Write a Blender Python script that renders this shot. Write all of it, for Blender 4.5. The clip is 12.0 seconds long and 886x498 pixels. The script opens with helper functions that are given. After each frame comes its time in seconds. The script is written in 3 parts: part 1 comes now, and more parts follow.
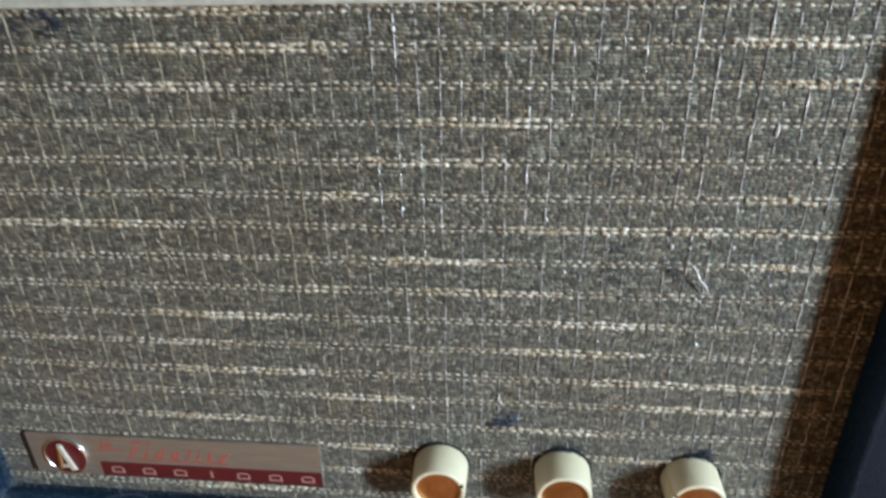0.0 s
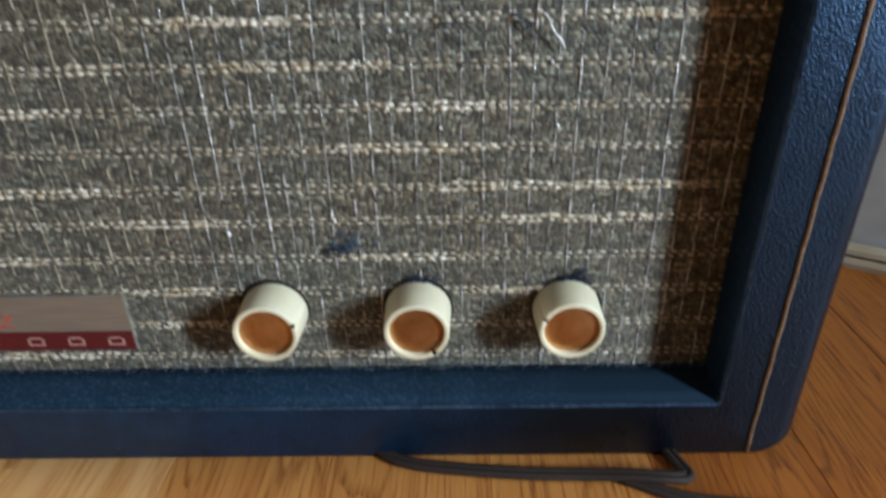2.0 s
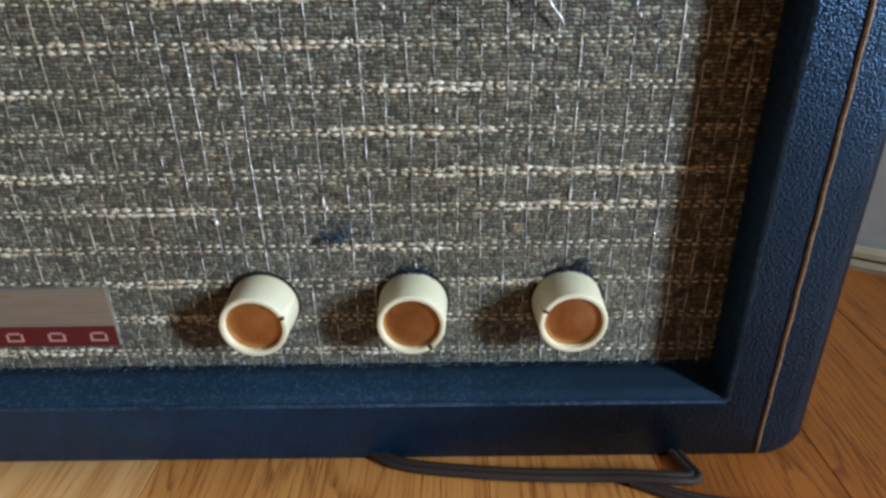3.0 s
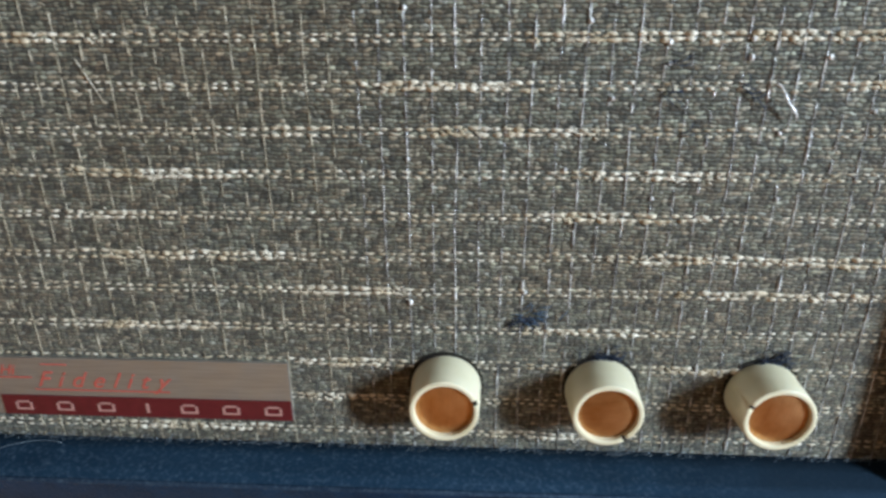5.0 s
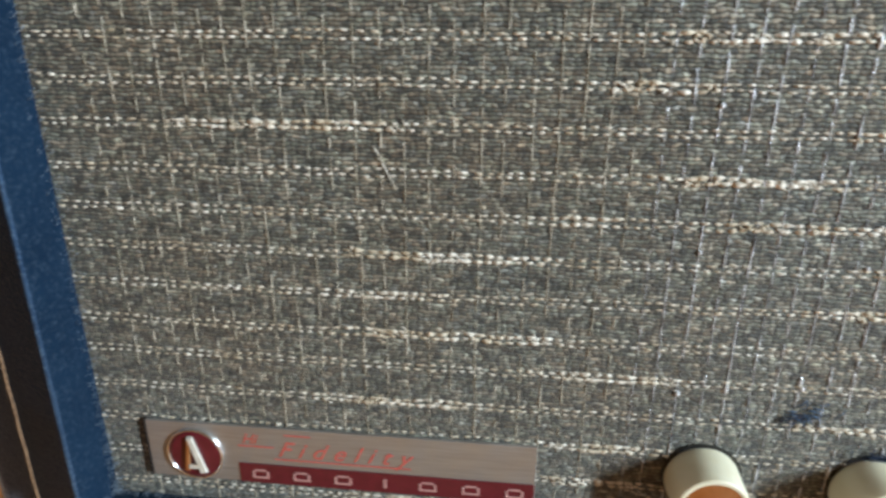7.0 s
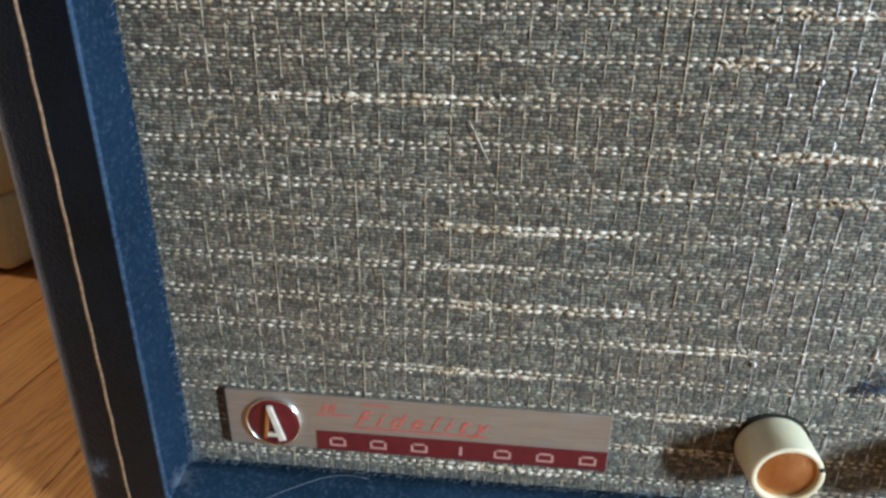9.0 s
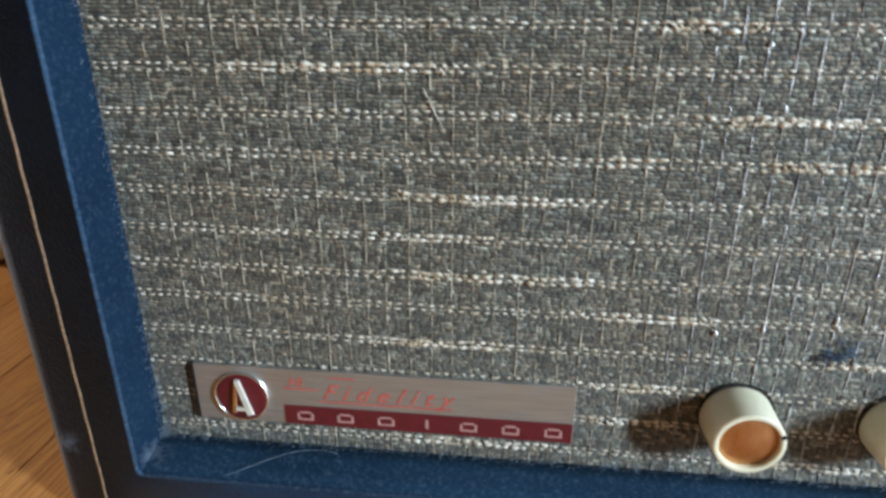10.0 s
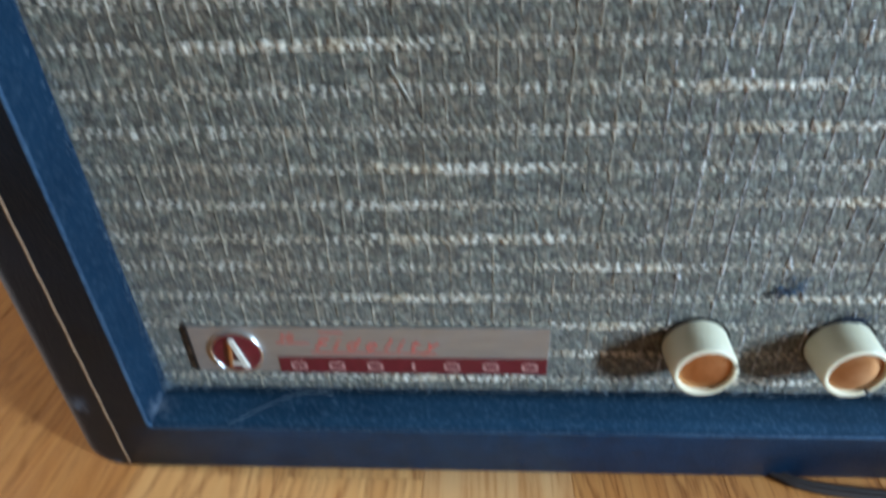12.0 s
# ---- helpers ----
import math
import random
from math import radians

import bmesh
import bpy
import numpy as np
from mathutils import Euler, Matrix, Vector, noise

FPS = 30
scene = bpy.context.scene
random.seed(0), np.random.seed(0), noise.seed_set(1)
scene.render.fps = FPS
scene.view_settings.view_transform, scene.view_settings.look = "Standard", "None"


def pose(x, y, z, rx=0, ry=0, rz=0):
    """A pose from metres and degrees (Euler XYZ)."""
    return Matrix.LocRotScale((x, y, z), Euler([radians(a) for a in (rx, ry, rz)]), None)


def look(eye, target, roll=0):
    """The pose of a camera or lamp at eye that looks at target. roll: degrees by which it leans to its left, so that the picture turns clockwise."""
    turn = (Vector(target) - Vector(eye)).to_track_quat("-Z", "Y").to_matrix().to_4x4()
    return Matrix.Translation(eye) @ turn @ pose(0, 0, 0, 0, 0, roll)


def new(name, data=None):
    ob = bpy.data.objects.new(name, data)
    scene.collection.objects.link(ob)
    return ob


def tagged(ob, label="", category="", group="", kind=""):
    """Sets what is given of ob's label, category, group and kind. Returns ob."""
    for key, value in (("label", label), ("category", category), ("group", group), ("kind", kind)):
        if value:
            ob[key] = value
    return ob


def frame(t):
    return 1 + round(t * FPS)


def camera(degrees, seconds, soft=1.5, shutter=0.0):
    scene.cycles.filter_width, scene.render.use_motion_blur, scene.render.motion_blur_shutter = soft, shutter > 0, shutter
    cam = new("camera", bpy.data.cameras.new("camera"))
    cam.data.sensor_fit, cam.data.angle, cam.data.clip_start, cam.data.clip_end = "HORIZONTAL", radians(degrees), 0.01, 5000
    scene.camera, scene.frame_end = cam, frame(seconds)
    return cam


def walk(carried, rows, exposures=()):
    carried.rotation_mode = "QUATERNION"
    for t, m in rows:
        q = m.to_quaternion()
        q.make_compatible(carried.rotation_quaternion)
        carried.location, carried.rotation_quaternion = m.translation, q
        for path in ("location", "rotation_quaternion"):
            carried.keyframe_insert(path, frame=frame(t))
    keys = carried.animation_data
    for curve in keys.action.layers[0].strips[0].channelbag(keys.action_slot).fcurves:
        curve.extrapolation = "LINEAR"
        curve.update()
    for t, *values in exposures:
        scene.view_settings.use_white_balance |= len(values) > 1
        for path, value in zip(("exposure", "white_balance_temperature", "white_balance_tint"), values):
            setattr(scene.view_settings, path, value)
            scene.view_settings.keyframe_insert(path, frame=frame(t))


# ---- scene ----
cam = camera(70.0, 12.0, soft=2.8, shutter=0.5)
PATH = [
    (0, (0.04735, -0.19743, 0.24669), (0.01987, 0.07133, 0.11625), -1.39),
    (0.5, (0.05725, -0.18473, 0.23730), (0.03611, 0.07855, 0.09504), -1.33),
    (1, (0.07123, -0.16997, 0.22043), (0.05250, 0.09436, 0.07978), -1.75),
    (1.5, (0.08211, -0.17229, 0.20044), (0.06569, 0.09632, 0.06786), -2.90),
    (1.8, (0.09018, -0.18184, 0.17958), (0.07634, 0.08847, 0.05020), -2.13),
    (2, (0.08639, -0.18295, 0.17196), (0.08119, 0.08153, 0.03045), -1.34),
    (2.2, (0.08807, -0.18727, 0.16041), (0.08587, 0.07980, 0.02377), -1.33),
    (2.5, (0.08726, -0.18230, 0.15934), (0.08387, 0.08236, 0.01811), -1.37),
    (2.7, (0.08751, -0.18193, 0.15882), (0.08369, 0.08457, 0.02112), -1.33),
    (4.3, (0.05915, -0.17348, 0.16491), (0.05362, 0.10286, 0.04827), 0.08),
    (4.5, (0.05139, -0.17369, 0.16513), (0.03956, 0.10447, 0.05337), -0.32),
    (5, (0.03273, -0.17503, 0.16872), (0.01813, 0.10313, 0.05731), -0.34),
    (5.5, (0.01576, -0.17428, 0.16905), (-0.00411, 0.10360, 0.05774), -0.53),
    (6, (-0.00291, -0.17624, 0.16973), (-0.03254, 0.10184, 0.06113), -0.34),
    (6.5, (-0.01856, -0.17522, 0.17877), (-0.04415, 0.10369, 0.07128), 0.02),
    (7, (-0.03927, -0.17060, 0.18680), (-0.06927, 0.10945, 0.08349), 0.26),
    (7.5, (-0.05548, -0.17652, 0.18323), (-0.09059, 0.10177, 0.07682), 0.43),
    (7.7, (-0.05906, -0.17901, 0.17999), (-0.09335, 0.09991, 0.07499), 0.38),
    (9.3, (-0.06685, -0.17598, 0.18835), (-0.08952, 0.09981, 0.07249), 1.14),
    (9.5, (-0.06063, -0.17836, 0.18491), (-0.08141, 0.10036, 0.07591), 1.37),
    (10, (-0.05172, -0.17914, 0.17914), (-0.08172, 0.09667, 0.06499), 0.08),
    (10.2, (-0.04030, -0.17608, 0.17680), (-0.07415, 0.09537, 0.05364), -1.47),
    (10.5, (-0.03941, -0.18830, 0.16147), (-0.06374, 0.08412, 0.03820), -1.25),
    (10.8, (-0.03248, -0.19106, 0.14582), (-0.05116, 0.07929, 0.01712), -0.86),
    (11, (-0.03209, -0.19992, 0.13849), (-0.04614, 0.06796, 0.00416), 0.39),
    (11.3, (-0.02809, -0.18781, 0.14528), (-0.05461, 0.07441, 0.00198), -1.00),
    (11.5, (-0.04165, -0.18583, 0.15855), (-0.06035, 0.06883, 0.00107), -0.31),
    (11.8, (-0.04326, -0.17492, 0.19056), (-0.06430, 0.06857, 0.01658), -1.78),
    (12, (-0.05288, -0.17005, 0.20938), (-0.06897, 0.07637, 0.03902), -2.12),
]
EXPOSURES = [
    (0.0, -0.05, 6400, 10), (1.0, -0.15, 6500, 10), (2.5, -0.26, 6400, 11), (4.5, 0.00, 6300, 9), (5.5, 0.05, 6400, 9), (7.5, 0.33, 6350, 10),
    (9.5, 0.30, 6100, 9), (10.5, 0.25, 5950, 8), (11.0, 0.25, 5950, 9), (11.5, 0.22, 5950, 9), (12.0, 0.20, 5400, 5),
]
walk(cam, [(t, look(eye, target, roll)) for t, eye, target, roll in PATH], exposures=EXPOSURES)

import itertools

SHIFT = 0.0243
FLOOR_Z = -0.0024


# ---- world, lights ----
world = bpy.data.worlds.new("sky")
scene.world = world
world.use_nodes = True
wn = world.node_tree
sky = wn.nodes.new("ShaderNodeTexSky")
sky.sky_type, sky.sun_disc = "NISHITA", False
sky.sun_elevation, sky.sun_rotation = radians(35), radians(200)
wn.links.new(sky.outputs[0], wn.nodes["Background"].inputs[0])
wn.nodes["Background"].inputs[1].default_value = 0.1

# room axes: U runs along the wall behind the cabinet, V comes into the room
CORNER = Vector((0.0835, 0.2787, 0))
U = Vector((math.cos(radians(-32)), math.sin(radians(-32)), 0))
V = Vector((math.sin(radians(-32)), -math.cos(radians(-32)), 0))
WIN_U, WIN_V0, WIN_V1, WIN_Z0, WIN_Z1 = 1.31, 0.225, 0.335, 0.27, 0.66


def room(u, v, z):
    return CORNER + U * u + V * v + Vector((0, 0, z + FLOOR_Z))


win_lamp = bpy.data.lights.new("window_daylight", "AREA")
win_lamp.shape, win_lamp.size, win_lamp.size_y = "RECTANGLE", WIN_V1 - WIN_V0, WIN_Z1 - WIN_Z0
win_lamp.energy, win_lamp.color = 31, (0.735, 0.885, 1.0)
lamp = new("window_daylight", win_lamp)
wc = room(WIN_U + 0.06, (WIN_V0 + WIN_V1) / 2, (WIN_Z0 + WIN_Z1) / 2)
lamp.matrix_world = look(wc, wc - U)


WEST_V0, WEST_V1, WEST_Z0, WEST_Z1 = 1.44, 1.84, 0.75, 1.45
west_lamp = bpy.data.lights.new("west_window_daylight", "AREA")
west_lamp.shape, west_lamp.size, west_lamp.size_y = "RECTANGLE", WEST_V1 - WEST_V0, WEST_Z1 - WEST_Z0
west_lamp.energy, west_lamp.color = 80, (1.0, 0.94, 0.85)
lamp = new("west_window_daylight", west_lamp)
wc = room(-2.26, (WEST_V0 + WEST_V1) / 2, (WEST_Z0 + WEST_Z1) / 2)
lamp.matrix_world = look(wc, wc + U)


# ---- materials ----
def mat(name):
    m = bpy.data.materials.new(name)
    m.use_nodes = True
    return m, m.node_tree.nodes, m.node_tree.links, m.node_tree.nodes["Principled BSDF"]


def nd(nodes, kind, **values):
    n = nodes.new("ShaderNode" + kind)
    for key, value in values.items():
        n.inputs[key.replace("_", " ")].default_value = value
    return n


def mth(nodes, links, op, a, b=None, c=None):
    n = nodes.new("ShaderNodeMath")
    n.operation = op
    for i, v in enumerate((a, b, c)):
        if v is None:
            continue
        if isinstance(v, (int, float)):
            n.inputs[i].default_value = v
        else:
            links.new(v, n.inputs[i])
    return n.outputs[0]


def ramp(nodes, links, fac, stops):
    r = nodes.new("ShaderNodeValToRGB")
    els = r.color_ramp.elements
    while len(els) < len(stops):
        els.new(0.5)
    for e, (p, c) in zip(els, stops):
        e.position, e.color = p, (*c, 1)
    links.new(fac, r.inputs[0])
    return r.outputs[0]


def blend(nodes, links, fac, a, b, kind="MIX"):
    n = nodes.new("ShaderNodeMix")
    n.data_type, n.blend_type = "RGBA", kind
    for sock, v in ((n.inputs[0], fac), (n.inputs[6], a), (n.inputs[7], b)):
        if isinstance(v, (int, float)):
            sock.default_value = v
        elif isinstance(v, tuple):
            sock.default_value = (*v, 1)
        else:
            links.new(v, sock)
    return n.outputs[2]


def bump(nodes, links, height, bsdf, strength, distance):
    b = nodes.new("ShaderNodeBump")
    b.inputs["Strength"].default_value, b.inputs["Distance"].default_value = strength, distance
    links.new(height, b.inputs["Height"])
    links.new(b.outputs[0], bsdf.inputs["Normal"])


def noise_tex(nodes, links, vec, scale, detail=3.0, rough=0.5):
    n = nd(nodes, "TexNoise", Scale=scale, Detail=detail, Roughness=rough)
    links.new(vec, n.inputs["Vector"])
    return n.outputs[0]


def obj_coords(nodes):
    return nodes.new("ShaderNodeTexCoord").outputs["Object"]


def stretch(nodes, links, vec, scale):
    m = nodes.new("ShaderNodeMapping")
    m.inputs["Scale"].default_value = scale
    links.new(vec, m.inputs["Vector"])
    return m.outputs[0]


def cloth_material():
    """A plain weave of grey, brown and near-black yarns, one millimetre apart."""
    m, n, l, bsdf = mat("woven_grille_cloth")
    co = obj_coords(n)
    wob = nd(n, "TexNoise", Scale=260.0, Detail=2.0)
    l.new(co, wob.inputs["Vector"])
    off = n.new("ShaderNodeVectorMath")
    off.operation = "MULTIPLY_ADD"
    l.new(wob.outputs["Color"], off.inputs[0])
    off.inputs[1].default_value = (0.0015, 0.0, 0.0016)
    l.new(co, off.inputs[2])
    sep = n.new("ShaderNodeSeparateXYZ")
    l.new(off.outputs[0], sep.inputs[0])
    w = mth(n, l, "MULTIPLY", sep.outputs[2], 1 / 0.00118)
    cw = mth(n, l, "FLOOR", w)
    row = n.new("ShaderNodeTexWhiteNoise")
    row.noise_dimensions = "1D"
    l.new(cw, row.inputs["W"])
    ease = mth(n, l, "MULTIPLY", noise_tex(n, l, stretch(n, l, co, (330, 1, 900)), 1.0, 1.0), 1.6)
    slip = mth(n, l, "ADD", mth(n, l, "MULTIPLY", row.outputs[0], 7.0), ease)
    u = mth(n, l, "ADD", mth(n, l, "MULTIPLY", sep.outputs[0], 1 / 0.0021), slip)
    cu = mth(n, l, "FLOOR", u)
    fu = mth(n, l, "SUBTRACT", mth(n, l, "FRACT", u), 0.5)
    fw = mth(n, l, "SUBTRACT", mth(n, l, "FRACT", w), 0.5)
    hu = mth(n, l, "SUBTRACT", 1.0, mth(n, l, "MULTIPLY", mth(n, l, "POWER", mth(n, l, "ABSOLUTE", fu), 3.0), 5.5))
    hw = mth(n, l, "SUBTRACT", 1.0, mth(n, l, "MULTIPLY", mth(n, l, "MULTIPLY", fw, fw), 3.5))
    h = mth(n, l, "MULTIPLY", hu, hw)

    def pick(sx):
        c = n.new("ShaderNodeCombineXYZ")
        l.new(cu, c.inputs[0])
        l.new(cw, c.inputs[1])
        c.inputs[2].default_value = sx
        wn_ = n.new("ShaderNodeTexWhiteNoise")
        l.new(c.outputs[0], wn_.inputs[0])
        return wn_.outputs[0]

    v = pick(1.0)
    tone = ramp(n, l, v, [(0.0, (0.055, 0.052, 0.044)), (0.25, (0.105, 0.099, 0.083)), (0.65, (0.165, 0.157, 0.133)), (0.92, (0.235, 0.225, 0.195)), (1.0, (0.36, 0.35, 0.31))])
    hue = pick(3.0)
    cast = ramp(n, l, hue, [(0.0, (1.12, 0.98, 0.86)), (0.35, (1.04, 1.0, 0.94)), (0.65, (0.97, 1.02, 0.94)), (1.0, (0.96, 1.0, 1.06))])
    tone = blend(n, l, 1.0, tone, cast, "MULTIPLY")
    warp = noise_tex(n, l, stretch(n, l, co, (1100, 1, 240)), 1.0, 2.0, 0.5)
    tone = blend(n, l, 1.0, tone, ramp(n, l, warp, [(0.35, (0.44, 0.44, 0.46)), (0.62, (1.32, 1.32, 1.30))]), "MULTIPLY")
    big = noise_tex(n, l, co, 18.0, 4.0)
    tint = ramp(n, l, big, [(0.32, (0.96, 0.88, 0.76)), (0.5, (0.99, 0.98, 0.91)), (0.68, (1.0, 1.05, 1.04))])
    col = blend(n, l, 1.0, tone, tint, "MULTIPLY")
    gap = mth(n, l, "MULTIPLY", h, 1.15)
    gap.node.use_clamp = True
    deep = ramp(n, l, gap, [(0.15, (0.12, 0.11, 0.10)), (0.80, (1.12, 1.12, 1.12))])
    l.new(blend(n, l, 1.0, col, deep, "MULTIPLY"), bsdf.inputs["Base Color"])
    bsdf.inputs["Roughness"].default_value = 0.75
    bsdf.inputs["Sheen Weight"].default_value = 0.15
    bump(n, l, h, bsdf, 0.8, 0.0005)
    return m


def yarn_material(name, a, b, rough, metal=0.0, fleck=900.0, relief=0.5, drift=None):
    m, n, l, bsdf = mat(name)
    co = obj_coords(n)
    t = noise_tex(n, l, co, fleck, 3.0, 0.6)
    col = ramp(n, l, t, [(0.3, a), (0.65, b)])
    if drift:
        scale, weak = drift
        slow = noise_tex(n, l, co, scale, 2.0)
        col = blend(n, l, 1.0, col, ramp(n, l, slow, [(0.40, weak), (0.58, (1.0, 1.0, 1.0))]), "MULTIPLY")
    l.new(col, bsdf.inputs["Base Color"])
    bsdf.inputs["Roughness"].default_value = rough
    bsdf.inputs["Metallic"].default_value = metal
    bump(n, l, noise_tex(n, l, co, 2500.0), bsdf, relief, 0.0003)
    return m


def vinyl_material(name, a, b, rough, dust, grain=1100.0, strength=0.45, scuffs=None, film=False, right_shade=False):
    m, n, l, bsdf = mat(name)
    co = obj_coords(n)
    vor = nd(n, "TexVoronoi", Scale=grain)
    l.new(co, vor.inputs["Vector"])
    fine = noise_tex(n, l, co, 2600.0, 2.0)
    h = mth(n, l, "ADD", vor.outputs["Distance"], mth(n, l, "MULTIPLY", fine, 0.35))
    big = noise_tex(n, l, co, 35.0, 5.0, 0.6)
    col = ramp(n, l, big, [(0.3, a), (0.7, b)])
    speck = noise_tex(n, l, co, 700.0, 6.0, 0.75)
    dusty = mth(n, l, "MULTIPLY", mth(n, l, "SUBTRACT", speck, 0.5), 5.0)
    dusty.node.use_clamp = True
    dusty = mth(n, l, "MULTIPLY", dusty, dust)
    col = blend(n, l, dusty, col, (0.15, 0.21, 0.27))
    if right_shade:
        # shade painted over the ledge dust towards the right end; worn masks it
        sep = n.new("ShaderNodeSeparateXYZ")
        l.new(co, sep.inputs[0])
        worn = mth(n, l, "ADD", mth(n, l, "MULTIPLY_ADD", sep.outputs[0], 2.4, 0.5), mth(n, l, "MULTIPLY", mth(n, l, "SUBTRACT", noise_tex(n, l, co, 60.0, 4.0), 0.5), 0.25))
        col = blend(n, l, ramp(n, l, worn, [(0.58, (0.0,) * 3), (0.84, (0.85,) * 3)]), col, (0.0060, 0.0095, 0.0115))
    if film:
        # blue dust film on the bottom rail, fading both ways; right fade paints shade
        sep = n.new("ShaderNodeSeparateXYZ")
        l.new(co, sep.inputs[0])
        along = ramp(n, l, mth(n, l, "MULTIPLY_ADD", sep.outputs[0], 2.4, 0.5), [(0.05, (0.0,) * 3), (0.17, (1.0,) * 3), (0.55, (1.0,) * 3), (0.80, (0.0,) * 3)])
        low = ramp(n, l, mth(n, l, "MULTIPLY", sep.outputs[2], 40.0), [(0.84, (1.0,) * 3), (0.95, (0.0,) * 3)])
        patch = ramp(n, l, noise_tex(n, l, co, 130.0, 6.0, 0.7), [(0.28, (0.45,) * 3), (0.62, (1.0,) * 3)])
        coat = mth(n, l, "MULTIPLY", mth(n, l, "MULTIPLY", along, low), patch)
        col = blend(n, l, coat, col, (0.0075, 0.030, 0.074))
    for spot, size in (scuffs or ()):
        dist = n.new("ShaderNodeVectorMath")
        dist.operation = "DISTANCE"
        l.new(co, dist.inputs[0])
        dist.inputs[1].default_value = spot
        near_ = mth(n, l, "SUBTRACT", 1.0, mth(n, l, "DIVIDE", dist.outputs["Value"], size))
        near_.node.use_clamp = True
        rub = mth(n, l, "MULTIPLY", mth(n, l, "SUBTRACT", mth(n, l, "ADD", noise_tex(n, l, co, 420.0, 6.0, 0.7), mth(n, l, "MULTIPLY", near_, 0.35)), 0.66), 7.0)
        rub.node.use_clamp = True
        col = blend(n, l, mth(n, l, "MULTIPLY", rub, near_), col, (0.085, 0.10, 0.125))
    l.new(col, bsdf.inputs["Base Color"])
    bsdf.inputs["Specular IOR Level"].default_value = 0.58
    bsdf.inputs["Specular Tint"].default_value = (0.20, 0.50, 1.0, 1)
    l.new(ramp(n, l, big, [(0.2, (rough - 0.06,) * 3), (0.8, (rough + 0.1,) * 3)]), bsdf.inputs["Roughness"])
    bump(n, l, h, bsdf, strength, 0.0004)
    return m


def plastic_material():
    m, n, l, bsdf = mat("ivory_plastic")
    co = obj_coords(n)
    big = noise_tex(n, l, co, 90.0, 4.0)
    col = ramp(n, l, big, [(0.3, (0.70, 0.64, 0.44)), (0.7, (0.80, 0.75, 0.57))])
    spots = noise_tex(n, l, co, 420.0, 4.0, 0.7)
    dirt = ramp(n, l, spots, [(0.66, (1, 1, 1)), (0.78, (0.6, 0.48, 0.3))])
    l.new(blend(n, l, 0.6, col, dirt, "MULTIPLY"), bsdf.inputs["Base Color"])
    bsdf.inputs["Roughness"].default_value = 0.38
    bsdf.inputs["Subsurface Weight"].default_value = 0.08
    bsdf.inputs["Subsurface Radius"].default_value = (0.002, 0.0015, 0.001)
    bump(n, l, spots, bsdf, 0.12, 0.0003)
    return m


def copper_material():
    """Copper-coloured metal with a straight brushed grain along the local z axis."""
    m, n, l, bsdf = mat("brushed_copper")
    co = obj_coords(n)
    grain = noise_tex(n, l, stretch(n, l, co, (5200, 200, 130)), 1.0, 3.0, 0.6)
    haze = noise_tex(n, l, co, 150.0, 5.0)
    col = ramp(n, l, haze, [(0.3, (0.52, 0.25, 0.09)), (0.7, (0.67, 0.38, 0.18))])
    col = blend(n, l, 1.0, col, ramp(n, l, grain, [(0.3, (0.82, 0.80, 0.78)), (0.7, (1.08, 1.1, 1.12))]), "MULTIPLY")
    l.new(col, bsdf.inputs["Base Color"])
    bsdf.inputs["Metallic"].default_value = 0.9
    bsdf.inputs["Roughness"].default_value = 0.44
    bsdf.inputs["Anisotropic"].default_value = 0.85
    across = n.new("ShaderNodeVectorTransform")
    across.vector_type, across.convert_from, across.convert_to = "VECTOR", "OBJECT", "WORLD"
    across.inputs[0].default_value = (1, 0, 0)
    l.new(across.outputs[0], bsdf.inputs["Tangent"])
    bump(n, l, grain, bsdf, 0.2, 0.0001)
    return m


def metal_material(name, a, b, rough, metal=1.0):
    m, n, l, bsdf = mat(name)
    co = obj_coords(n)
    streak = noise_tex(n, l, stretch(n, l, co, (60, 400, 2500)), 1.0, 4.0, 0.6)
    l.new(ramp(n, l, streak, [(0.3, a), (0.7, b)]), bsdf.inputs["Base Color"])
    bsdf.inputs["Metallic"].default_value = metal
    smudge = noise_tex(n, l, co, 120.0, 4.0)
    l.new(ramp(n, l, smudge, [(0.3, (rough - 0.08,) * 3), (0.7, (rough + 0.1,) * 3)]), bsdf.inputs["Roughness"])
    bump(n, l, streak, bsdf, 0.12, 0.0001)
    return m


def paint_material(name, a, b, rough, scale=300.0):
    m, n, l, bsdf = mat(name)
    co = obj_coords(n)
    t = noise_tex(n, l, co, scale, 5.0, 0.6)
    l.new(ramp(n, l, t, [(0.3, a), (0.7, b)]), bsdf.inputs["Base Color"])
    bsdf.inputs["Roughness"].default_value = rough
    bump(n, l, t, bsdf, 0.1, 0.0003)
    return m


